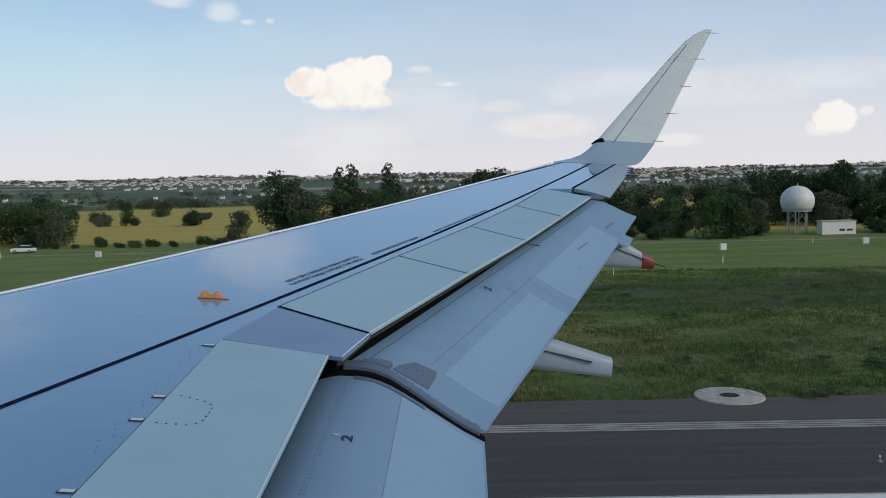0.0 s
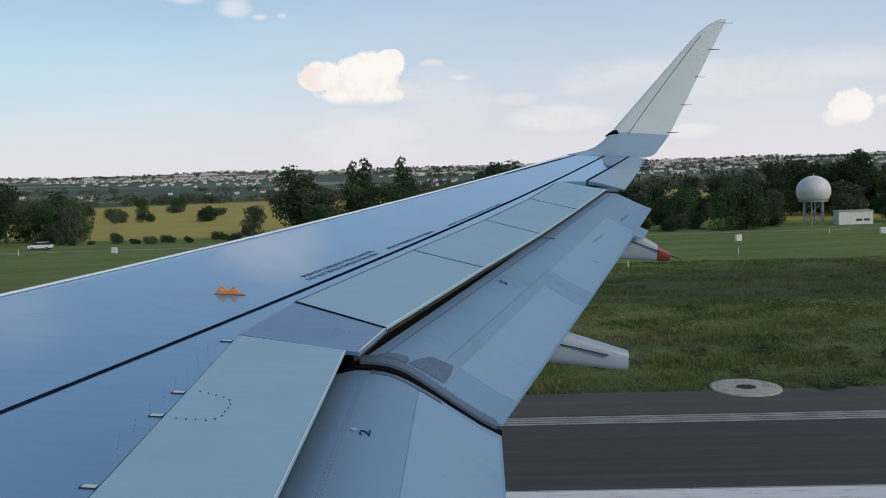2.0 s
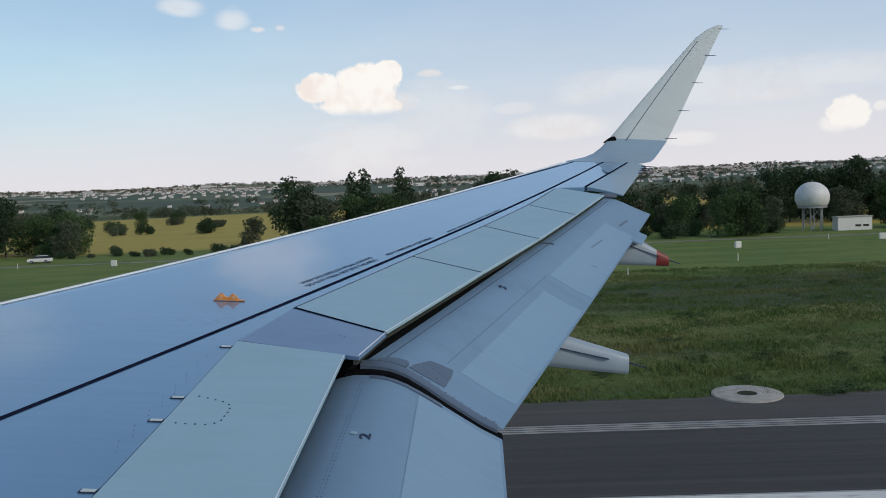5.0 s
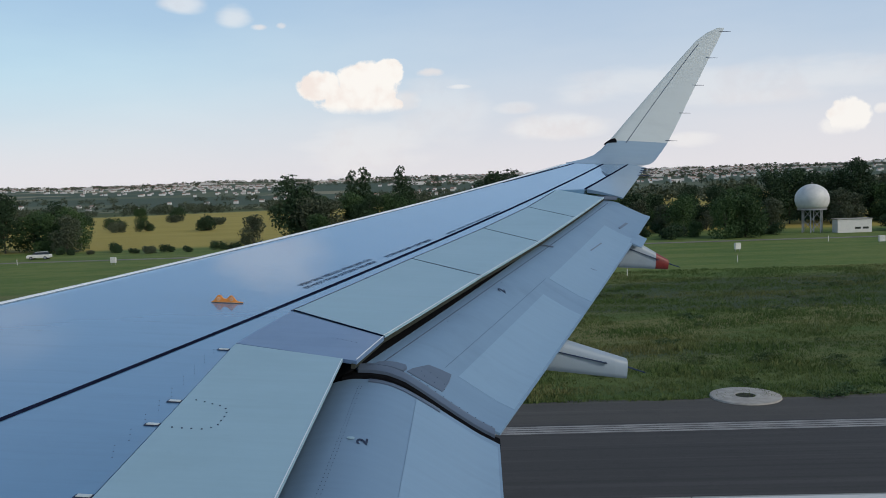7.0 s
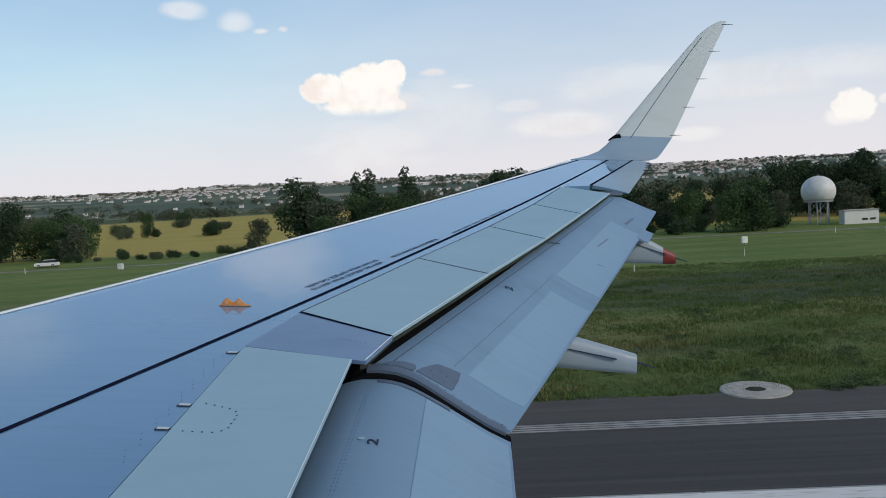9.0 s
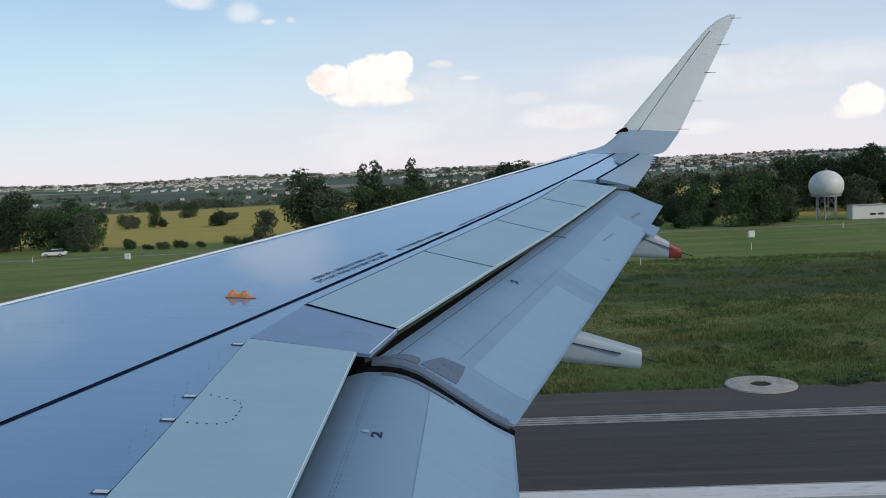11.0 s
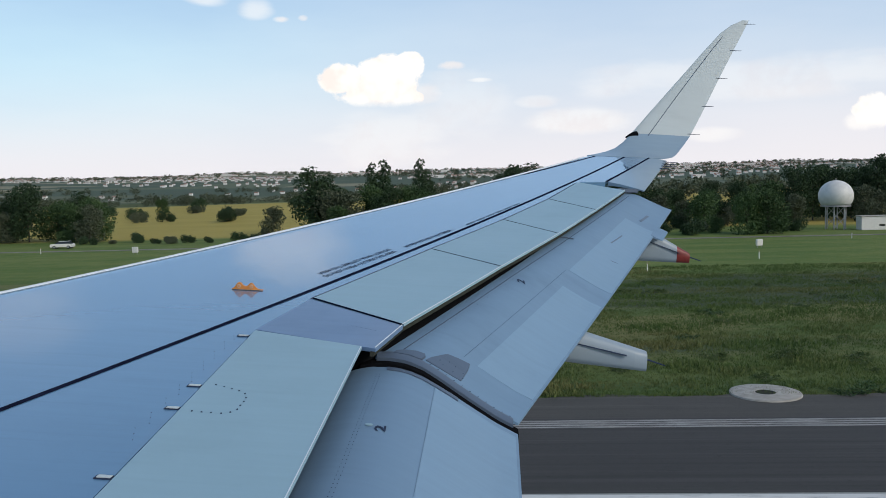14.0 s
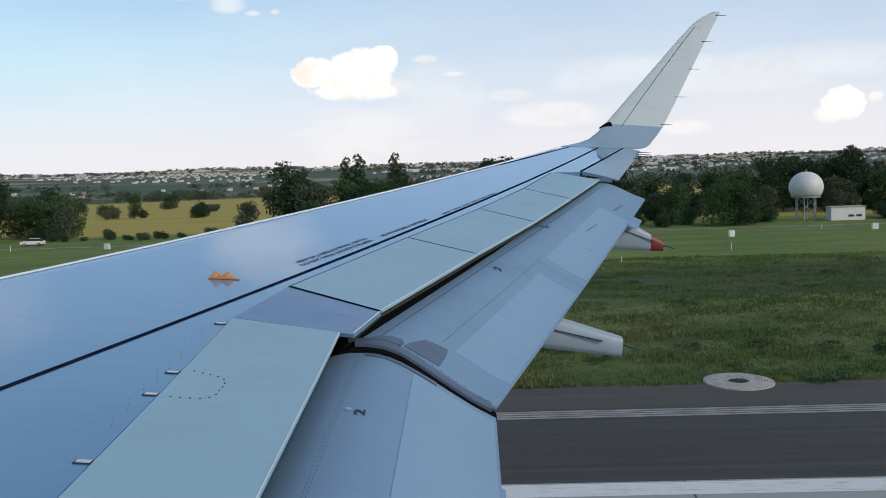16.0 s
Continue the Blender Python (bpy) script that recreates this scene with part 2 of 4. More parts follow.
def wing_skin():
    bm = bmesh.new()
    ys = sorted({1.9, 6.38, 7.1, 13.30, 13.42, 16.25} | {2 + 0.5 * i for i in range(29)})
    rings = []
    for y in ys:
        x0, x1 = lead(y), lerp(y, SKIN_END)
        c = 1.4 + 3.2 * max(0.0, (16.4 - y)) / 14.4
        up = [(x0 + (x1 - x0) * (i / 22) ** 1.7, i) for i in range(23)]
        ring = [(x, y, upper(x, y)) for x, _ in up]
        low = [(x0 + (x1 - x0) * (1 - i / 10) ** 1.5, y, 0) for i in range(0, 10)]
        for x, _, _ in low:
            s = (x - x0) / (x1 - x0)
            t = 0.085 * c * (0.55 + 0.9 * s * (1 - s) * 2) * min(1.0, math.sqrt(max(s, 0.0) * 8))
            ring.append((x, y, upper(x, y) - t - 0.012))
        rings.append(ring)
    return loft(bm, rings)


part("wing_skin", wing_skin(), M_WING, wing, "glossy grey-blue upper skin", 40)


def slat():
    """Bare metal leading edge, standing a hand ahead of the skin."""
    bm = bmesh.new()
    rings = []
    for i in range(40):
        y = 2.0 + 14.1 * i / 39
        x = lead(y)
        c = 1.4 + 3.2 * max(0.0, (16.4 - y)) / 14.4
        w = 0.035 * c
        r = []
        for k in range(9):
            a = math.pi * k / 8
            s = 0.5 - 0.5 * math.cos(a)
            r.append((x - 0.02 + w * 1.1 * s, y, upper(x - 0.02 + w * 1.1 * s, y) + 0.004 + 0.014 * math.sin(a)))
        r += [(x + w, y, upper(x, y) - 0.04), (x - 0.03, y, upper(x, y) - 0.05)]
        rings.append(r)
    return loft(bm, rings)


part("slat", slat(), M_SLAT, wing, "bare polished metal leading edge slat", 50)

WALK = [(3.23, 2.9), (4.105, 5.209), (5.864, 9.854), (8.364, 16.456)]
part("walk_line", ribbon(bmesh.new(), WALK, 0.030), M_LINE, wing, "black painted walkway line")
# panel joints on the skin
part("slat_joint", ribbon(bmesh.new(), [(lead(y) + 0.10 + 0.008 * (16 - y), y) for y in (2.5, 6, 9, 12, 15.8)], 0.008), M_FAINT, wing)
part("tip_joint", ribbon(bmesh.new(), [(lead(y) + 0.17 - 0.02 * (16 - y), y) for y in (13.8, 15.0, 16.2)], 0.022), M_LINE, wing, "dark tip walkway line")
part("spoiler_joint", ribbon(bmesh.new(), [(lerp(y, SKIN_END) - 0.008, y) for y in (7.12, 8.8, 10.35, 11.8, 13.2)], 0.008), M_JOINT_SHADE, wing)


def plate(corners, thick0=0.03, thick1=0.012, lift=0.004, sag=0.0, nu=8, nv=6):
    """A panel on the upper skin: hinge corners a, b then trailing corners c, d (plan points a-b and d-c)."""
    a, b, c, d = [Vector((*p, 0)) for p in corners]
    bm = bmesh.new()
    tops, bots = {}, {}
    for i in range(nu + 1):
        for j in range(nv + 1):
            u, v = i / nu, j / nv
            p = (a.lerp(b, u)).lerp(d.lerp(c, u), v)
            z = top(p.y) + lift - sag * v * v
            tops[i, j] = bm.verts.new((p.x, p.y, z))
            bots[i, j] = bm.verts.new((p.x, p.y, z - (thick0 + (thick1 - thick0) * v)))
    for i in range(nu):
        for j in range(nv):
            bm.faces.new((tops[i, j], tops[i + 1, j], tops[i + 1, j + 1], tops[i, j + 1]))
            bm.faces.new((bots[i, j], bots[i, j + 1], bots[i + 1, j + 1], bots[i + 1, j]))
    for i in range(nu):
        bm.faces.new((tops[i, 0], bots[i, 0], bots[i + 1, 0], tops[i + 1, 0]))
        bm.faces.new((tops[i, nv], tops[i + 1, nv], bots[i + 1, nv], bots[i, nv]))
    for j in range(nv):
        bm.faces.new((tops[0, j], tops[0, j + 1], bots[0, j + 1], bots[0, j]))
        bm.faces.new((tops[nu, j], bots[nu, j], bots[nu, j + 1], tops[nu, j + 1]))
    return bm


HINGE = [(4.965, 7.12), (5.605, 8.82), (6.222, 10.35), (6.762, 11.79), (7.24, 13.27)]
EDGE = [(5.600, 6.64), (6.190, 8.30), (6.740, 9.76), (7.250, 11.20), (7.790, 12.74)]


def gap(p, q, e):
    """Move plan point p towards q by e."""
    v = (Vector(q) - Vector(p)).normalized() * e
    return (p[0] + v.x, p[1] + v.y)


spoilers = []
spoilers.append(part("spoiler", plate([(4.795, 2.2), (4.795, 6.37), (5.425, 6.19), (5.43, 2.2)], 0.05, 0.014, 0.010), M_SPOILER, wing, "pale grey inboard spoiler panel"))
for h0, h1, e0, e1 in zip(HINGE, HINGE[1:], EDGE, EDGE[1:]):
    spoilers.append(part("spoiler", plate([gap(h0, h1, 0.006), gap(h1, h0, 0.006), gap(e1, e0, 0.006), gap(e0, e1, 0.006)], 0.05, 0.014, 0.007), M_SPOILER, wing, "pale grey spoiler panel lying flat"))
# dark seals between and under the spoilers
for h, e in zip(HINGE[:-1], EDGE[:-1]):
    bm = bmesh.new()
    ribbon(bm, [h, gap(e, h, 0.01)], 0.009, 0.009, 0.006)
    part("spoiler_gap", bm, M_LINE, wing)
# sunlit glint along the trailing edges, put on as bright strips
for pts in ([(5.425, 2.3), (5.420, 6.18)], [(5.497, 6.185), (5.594, 6.62)], [gap(EDGE[0], HINGE[0], 0.006), gap(EDGE[1], HINGE[1], 0.006), gap(EDGE[2], HINGE[2], 0.006), gap(EDGE[3], HINGE[3], 0.006), gap(EDGE[4], HINGE[4], 0.006)]):
    part("sunlit_edge", ribbon(bmesh.new(), pts, 0.0045, 0.0120, 0.004), M_SLAT, wing, "thin bright strip painting the sunlit glint on the trailing edge")
part("fixed_panel", plate([(4.79, 6.40), (4.955, 7.10), (5.60, 6.625), (5.50, 6.18)], 0.04, 0.02, 0.004), M_PANEL, wing, "grey-blue fixed panel between spoilers")
for (x0, y0), (x1, y1) in [((5.50, 6.18), (5.60, 6.625))] + list(zip(EDGE, EDGE[1:])):
    run = [(x0 + (x1 - x0) * k / 6, y0 + (y1 - y0) * k / 6) for k in range(7)]
    bm = loft(bmesh.new(), [[(x + dx, y, top(y) + dz) for dx, dz in ((-0.03, -0.014), (-0.004, -0.014), (-0.010, -0.040), (-0.03, -0.040))] for x, y in run])
    part("trailing_seal", bm, M_SEAL, wing, "olive-grey rubber seal under spoiler edge")


# flaps: drop under the upper skin against distance aft
OUTER = [(0.0, 0.19), (0.05, 0.135), (0.16, 0.105), (0.27, 0.103), (0.36, 0.115), (0.45, 0.148), (0.55, 0.205), (0.64, 0.262), (0.76, 0.335), (0.88, 0.405), (1.0, 0.459)]
INNER = [(0.0, 0.21), (0.05, 0.165), (0.16, 0.137), (0.27, 0.134), (0.36, 0.143), (0.45, 0.175), (0.55, 0.225), (0.64, 0.275), (0.76, 0.345), (0.88, 0.413), (1.0, 0.468)]


def flap_at(y):
    if y < 6.37:
        return 5.30, 6.286, 1.0, INNER
    k = (y - 6.42) / (12.95 - 6.42)
    return 5.30 + (7.62 - 5.30) * k, 6.288 + (8.43 - 6.288) * k, 1.0 - 0.45 * k, OUTER


def flap_z(y, u):
    x0, x1, s, shape = flap_at(y)
    return x0 + (x1 - x0) * u, top(y) - lerp(u, shape) * s


def flap(y0, y1, n, skew=0.0):
    bm = bmesh.new()
    rings = []
    for i in range(n + 1):
        y = y0 + (y1 - y0) * i / n
        up = []
        for k in range(25):
            u = k / 24
            x, z = flap_z(y, u)
            up.append((x, y, z))
        low = [(x, yy, z - 0.012 - 0.10 * (1 - k / 24) ** 0.7 * min(1, k / 3)) for k, (x, yy, z) in enumerate(up)]
        rings.append(up + low[::-2][:-1])
    return loft(bm, rings)


bm = loft(bmesh.new(), [[(6.280, y, flap_z(y, 1.0)[1] - 0.002), (6.304, y, flap_z(y, 1.0)[1] - 0.014), (6.304, y, flap_z(y, 1.0)[1] - 0.020), (6.280, y, flap_z(y, 1.0)[1] - 0.012)] for y in (2.2, 3.5, 4.6, 5.5)])
part("flap_edge_strip", bm, M_FLAP, wing, "narrow strip along the inboard flap edge")
inner_flap = part("flap", flap(2.2, 6.30, 12), M_FLAP, wing, "inboard grey flap, lowered, with streaks", 45)
outer_flap = part("flap", flap(6.43, 12.95, 26), M_FLAP, wing, "outboard grey flap, lowered, with streaks", 45)


def flap_strip(pts, width, lift=0.003, along=True):
    """A thin strip laid on a flap through (y, u) points."""
    bm = bmesh.new()
    rings = []
    fine = []
    for (ya, ua), (yb, ub) in zip(pts, pts[1:]):
        n = max(2, int(max(abs(yb - ya) / 0.3, abs(ub - ua) / 0.06)))
        fine += [(ya + (yb - ya) * i / n, ua + (ub - ua) * i / n) for i in range(n)]
    fine.append(pts[-1])
    for y, u in fine:
        if along:
            du = width / 0.95 / 2
            (xa, za), (xb, zb) = flap_z(y, max(0, u - du)), flap_z(y, min(1, u + du))
            rings.append([(xa, y, za - 0.002), (xb, y, zb - 0.002), (xb, y, zb + lift), (xa, y, za + lift)])
        else:
            x, z = flap_z(y, u)
            rings.append([(x, y - width / 2, z - 0.002), (x, y + width / 2, z - 0.002), (x, y + width / 2, z + lift), (x, y - width / 2, z + lift)])
    return loft(bm, rings)


# solid filler closes the slot; the slot's shade is in its near-black colour
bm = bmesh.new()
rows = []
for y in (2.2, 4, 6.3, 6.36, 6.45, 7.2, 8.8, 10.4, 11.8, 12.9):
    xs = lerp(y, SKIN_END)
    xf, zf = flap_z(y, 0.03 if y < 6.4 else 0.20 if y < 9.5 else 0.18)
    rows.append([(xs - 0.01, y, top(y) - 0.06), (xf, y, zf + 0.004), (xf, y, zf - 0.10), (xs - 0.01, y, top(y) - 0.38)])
part("cove_shade_fill", loft(bm, rows), M_DARK, wing, "near-black filler behind the rear spar, slot shade in its colour")
# rub strip, bolt plates and gap shade painted black where the two flaps meet
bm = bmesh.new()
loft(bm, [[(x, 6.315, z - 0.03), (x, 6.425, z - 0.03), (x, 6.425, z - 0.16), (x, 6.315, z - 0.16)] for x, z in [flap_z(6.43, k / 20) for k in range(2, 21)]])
part("slot_shade_fill", bm, M_DARK, wing, "near-black filler between the flaps, gap shade in its colour")
bm = bmesh.new()
loft(bm, [[(x, 6.385, z - 0.055), (x, 6.47, z - 0.055), (x, 6.47, z + 0.006), (x, 6.425, z + 0.009), (x, 6.385, z - 0.012)] for x, z in [flap_z(6.43, 0.18 + k * 0.79 / 24) for k in range(25)]])
part("rub_strip", bm, M_BARE, wing, "bolted bare metal edge strip", 40)
part("edge_strip", flap_strip([(6.275, 0.26), (6.275, 0.66)], 0.05, 0.006, False), M_BARE, wing, "bare metal strip on flap edge")
PLATE = [(0.44, 6.47, 6.478), (0.448, 6.47, 6.53), (0.487, 6.47, 6.664), (0.55, 6.475, 6.692), (0.608, 6.485, 6.715), (0.626, 6.49, 6.63), (0.638, 6.49, 6.505)]
rows = []
for u, ya, yb in PLATE:
    line = [(flap_z(ya + (yb - ya) * k / 4, u), ya + (yb - ya) * k / 4) for k in range(5)]
    rows.append([(p[0], y, p[1] + 0.006) for p, y in line] + [(p[0], y, p[1] - 0.01) for p, y in line[::-1]])
bm = loft(bmesh.new(), rows)
part("bolt_plate", bm, M_BARE, wing, "bolted wear plate with scuffed paint")
rows = []
for u, ya, yb in ((0.27, 6.435, 6.47), (0.30, 6.435, 6.50), (0.36, 6.44, 6.515), (0.41, 6.445, 6.525), (0.425, 6.45, 6.50)):
    line = [(flap_z(ya + (yb - ya) * k / 3, u), ya + (yb - ya) * k / 3) for k in range(4)]
    rows.append([(p[0], y, p[1] + 0.012) for p, y in line] + [(p[0], y, p[1] - 0.01) for p, y in line[::-1]])
part("doubler", loft(bmesh.new(), rows), M_BARE, wing, "dark bare metal doubler on the flap nose")
bolt = bmesh.new()
bmesh.ops.create_cone(bolt, cap_ends=True, segments=8, radius1=0.0075, radius2=0.0055, depth=0.006)
bolt_mesh = mesh_of("bolt", bolt, M_MARK)

plug = bmesh.new()
bmesh.ops.create_cone(plug, cap_ends=True, segments=14, radius1=0.018, radius2=0.017, depth=0.003)
plug_mesh = mesh_of("access_plug", plug, M_SPOILER)


def dot(x, y, z, name="bolt", mesh=None, size=1.0):
    ob = new(name, mesh or bolt_mesh)
    ob.parent = wing
    ob.matrix_basis = pose(x, y, z) @ Matrix.Diagonal((size, size, size, 1))
    return ob


for k in range(15):
    u = 0.29 + k * 0.047
    x, z = flap_z(6.44, u)
    dot(x, 6.447, z + 0.009, size=0.5)
for u, y in ((0.49, 6.55), (0.53, 6.59), (0.57, 6.585), (0.62, 6.57), (0.52, 6.52), (0.58, 6.52), (0.64, 6.52)):
    x, z = flap_z(y, u)
    dot(x, y, z + 0.007, size=0.45)
for u in (0.215, 0.232):
    for k in range(56):
        y = 4.2 + k * 0.036
        x, z = flap_z(y, u)
        dot(x, y, z + 0.002, "rivet", size=0.30)
x, z = flap_z(5.507, 0.271)
dot(x, 5.507, z + 0.002, "access_plug", plug_mesh, 1.0)
# first strip paints the spoilers' shadow edge dark; second is a faint panel joint
part("flap_shade_and_joint", flap_strip([(6.5, 0.285), (8.5, 0.290), (12.75, 0.357)], 0.006, 0.0015), M_JOINT_SHADE, wing)
part("flap_shade_and_joint", flap_strip([(6.75, 0.555), (9.05, 0.56)], 0.002, 0.0015), M_FAINT, wing)
# dark marks and a tab on the outboard flap
for y0, u0, y1, u1, wd in ((11.79, 0.748, 12.17, 0.779, 0.030), (10.46, 0.672, 10.89, 0.703, 0.014), (9.94, 0.80, 9.965, 0.85, 0.020)):
    part("flap_mark", flap_strip([(y0, u0), (y1, u1)], wd, 0.004), M_BARE, wing, "dark mark on the flap")
part("flap_mark", flap_strip([(10.01, 0.20), (10.01, 0.36)], 0.07, 0.006, False), M_BARE, wing, "dark tab under the spoiler edge")
for k in range(30):
    y = 7.0 + k * 0.19
    x, z = flap_z(y, 0.325)
    dot(x, y, z + 0.002, "rivet", size=0.30)

M_FLAP_PALE = paint("flap_pale_paint", (0.190, 0.305, 0.425), 0.45, 0.0, 0.04, 0.08)


def flap_skin(y0, y1, u0, u1, lift=0.0025):
    """A paler patch that follows a flap's upper skin."""
    rows = []
    for i in range(7):
        y = y0 + (y1 - y0) * i / 6
        line = [flap_z(y, u0 + (u1 - u0) * k / 10) for k in range(11)]
        rows.append([(x, y, z + lift) for x, z in line] + [(x, y, z - 0.004) for x, z in line[::-1]])
    return loft(bmesh.new(), rows)


part("pale_patch", flap_skin(2.4, 6.24, 0.53, 0.985), M_FLAP_PALE, wing, "paler flap patch", 40)
part("pale_patch", flap_skin(6.75, 8.7, 0.64, 0.985), M_FLAP_PALE, wing, "paler flap patch", 40)
part("pale_patch", flap_skin(9.1, 11.6, 0.58, 0.985), M_FLAP_PALE, wing, "paler flap patch", 40)
# aileron with its dark hinge line
part("aileron", plate([(7.66, 13.44), (8.70, 16.22), (8.985, 16.22), (8.07, 12.98)], 0.05, 0.014, 0.004, 0.03), M_ROOT, wing, "pale grey-blue aileron")
part("hinge_line", ribbon(bmesh.new(), [(7.64, 13.46), (8.70, 16.25)], 0.028, 0.009, 0.006), M_LINE, wing, "black aileron hinge line")
bm = bmesh.new()
box(bm, 7.83, 12.95, top(12.95) - 0.03, 0.28, 0.16, 0.05, 20, 0.01)
part("flap_fence", bm, M_BARE, wing, "dark metal closing rib beside aileron")


def canoe(y, x0, x1, ztop0, ztop1, zbot0, zbot1, w, cut):
    """Flap track fairing: a long boat-shaped pod that tapers to a blunt tail."""
    bm = bmesh.new()
    rings = []
    for i in range(25):
        u = i / 24
        x = x0 + (x1 - x0) * u
        zt, zb = min(ztop0 + (ztop1 - ztop0) * u, top(y) - 0.36), zbot0 + (zbot1 - zbot0) * u
        zb = min(zb, zt - 0.06)
        k = w * (0.25 + 0.75 * min(1, math.sin(min(1, u * 2.2) * math.pi / 2))) * (1 - 0.45 * max(0, u - 0.45) / 0.55)
        if i == 24:
            k *= 0.9
        mid, half = (zt + zb) / 2, (zt - zb) / 2
        r = []
        for s in range(16):
            a = math.tau * s / 16
            ca, sa = math.cos(a), math.sin(a)
            r.append((x, y + k * math.copysign(abs(ca) ** 0.6, ca), mid + half * math.copysign(abs(sa) ** 0.6, sa)))
        rings.append(r)
    body = [r for r in rings if r[0][0] <= cut] or rings
    tail = [r for r in rings if r[0][0] >= body[-1][0][0] - 1e-6]
    a = loft(bmesh.new(), body)
    b = loft(bmesh.new(), tail) if len(tail) > 1 else None
    return a, b


for y, x0, x1, zt0, zt1, zb0, zb1, w, cut, tail_mat, tail_label in (
        (8.2, 5.0, 7.315, 0.70, 0.075, 0.08, -0.075, 0.135, 7.24, M_FAIR, "grey fairing tail cap"),
        (11.85, 6.6, 8.435, 1.50, 0.535, 0.42, 0.415, 0.12, 8.29, M_RED, "red painted fairing tail cap")):
    a, b = canoe(y, x0, x1, zt0, zt1, zb0, zb1, w, cut)
    pod = part("flap_track_fairing", a, M_FAIR, wing, "light grey flap track fairing", 50)
    part("tail_cap", b, tail_mat, pod, tail_label, 50)
    bm = bmesh.new()
    tube(bm, [(x1 - 0.02, y, (zt1 + zb1) / 2 + 0.02), (x1 + 0.15, y + 0.01, (zt1 + zb1) / 2 - 0.03)], [0.009, 0.005], 6)
    part("static_wick", bm, M_MARK, pod, "thin black static discharge wick")
    bm = bmesh.new()
    loft(bm, [[(x, y - w * 1.02 * (1 - 0.45 * max(0, (x - x0) / (x1 - x0) - 0.45) / 0.55), z + d) for d in (0.0, 0.007)] + [(x, y - w * 0.8, z + d) for d in (0.007, 0.0)]
              for x, z in [(x0 + (x1 - x0) * u, (zt0 + (zt1 - zt0) * u) * 0.62 + (zb0 + (zb1 - zb0) * u) * 0.38) for u in (0.5, 0.6, 0.7, 0.8, 0.88, 0.93)]])
    part("fairing_joint", bm, M_MARK, pod)
# square tab on the trailing edge inboard of the aileron
rows = []
for y in (11.42, 11.55, 11.70, 11.86):
    x0, x1, sc, _ = flap_at(y)
    z = top(y) - 0.459 * sc
    rows.append([(x1 - 0.03, y, z + 0.016), (x1 + 0.105, y, z - 0.040), (x1 + 0.105, y, z - 0.050), (x1 - 0.03, y, z - 0.012)])
part("edge_tab", loft(bmesh.new(), rows), M_FLAP, wing, "small square tab on the flap edge")

# winglet: spine height, y, leading x, trailing x
SPINE = [(16.25, 1.723, 7.66, 8.985), (16.45, 1.752, 7.80, 9.12), (16.65, 1.80, 8.00, 9.22), (16.83, 1.88, 8.20, 9.31), (16.98, 2.00, 8.36, 9.42), (17.10, 2.15, 8.50, 9.535),
         (17.25, 2.55, 8.83, 9.74), (17.45, 3.15, 9.33, 10.03), (17.66, 3.75, 9.83, 10.33), (17.77, 4.06, 10.10, 10.49), (17.83, 4.22, 10.30, 10.57), (17.86, 4.32, 10.50, 10.62)]


def winglet(rows, blend=False):
    bm = bmesh.new()
    rings = []
    for i, (y, z, xl, xt) in enumerate(rows):
        a, b = rows[max(i - 1, 0)], rows[min(i + 1, len(rows) - 1)]
        d = Vector((b[0] - a[0], b[1] - a[1])).normalized()
        n = Vector((-d.y, d.x))          # towards the cabin and up
        c = xt - xl
        grow = min(1.0, 0.1 + i / 4) if blend else 1.0
        r = []
        for k in range(13):
            s = (1 - math.cos(math.pi * k / 12)) / 2
            t = grow * 0.045 * c * (math.sqrt(s) - s) * 2.2 + 0.002
            r.append((xl + c * s, y + n.x * t, z + n.y * t))
        for k in range(11, 0, -1):
            s = (1 - math.cos(math.pi * k / 12)) / 2
            t = 0.055 * c * (math.sqrt(s) - s) * 2.2 + 0.002
            r.append((xl + c * s, y - n.x * t, z - n.y * t))
        rings.append(r)
    return loft(bm, rings)


def spine_at(z):
    for a, b in zip(SPINE, SPINE[1:]):
        if z <= b[1]:
            k = (z - a[1]) / (b[1] - a[1])
            return tuple(p + (q - p) * k for p, q in zip(a, b))
    return SPINE[-1]


root = part("winglet_root", winglet(SPINE[:6], True), M_ROOT, wing, "grey-blue curved winglet root", 50)
fin = part("winglet", winglet(SPINE[5:]), M_WHITE, wing, "off-white upturned winglet", 50)
bm = bmesh.new()
rows = []
for i in range(14):
    y, z, xl, xt = spine_at(2.12 + (4.0 - 2.12) * i / 13)
    f = 0.31 - 0.08 * i / 13
    x = xl + (xt - xl) * f
    t = 0.045 * (xt - xl) * (math.sqrt(f) - f) * 2.2 + 0.004
    rows.append([(x - 0.007, y - t * 0.94, z + t * 0.33), (x + 0.007, y - t * 0.94, z + t * 0.33), (x + 0.007, y - t * 0.5, z), (x - 0.007, y - t * 0.5, z)])
part("edge_joint", loft(bm, rows), M_JOINT_SHADE, fin, "thin dark leading edge joint")
for i, z in enumerate((2.19, 2.70, 3.22, 3.74, 4.25)):
    y, _, xl, xt = spine_at(z)
    bm = bmesh.new()
    tube(bm, [(xt - 0.06, y, z), (xt + 0.02, y, z + 0.003), (xt + 0.15, y, z + 0.006)], [0.008, 0.006, 0.003], 6)
    part("static_wick", bm, M_MARK, fin, "thin dark static wick")
for x, y in ((8.86, 15.75), (8.80, 15.5), (8.72, 15.2), (8.92, 16.0)):
    bm = bmesh.new()
    tube(bm, [(x - 0.04, y, top(y) - 0.02), (x + 0.20, y + 0.01, top(y) - 0.02)], [0.008, 0.003], 6)
    part("static_wick", bm, M_MARK, wing, "thin dark static wick")
bm = bmesh.new()
y, z, xl, xt = spine_at(2.13)
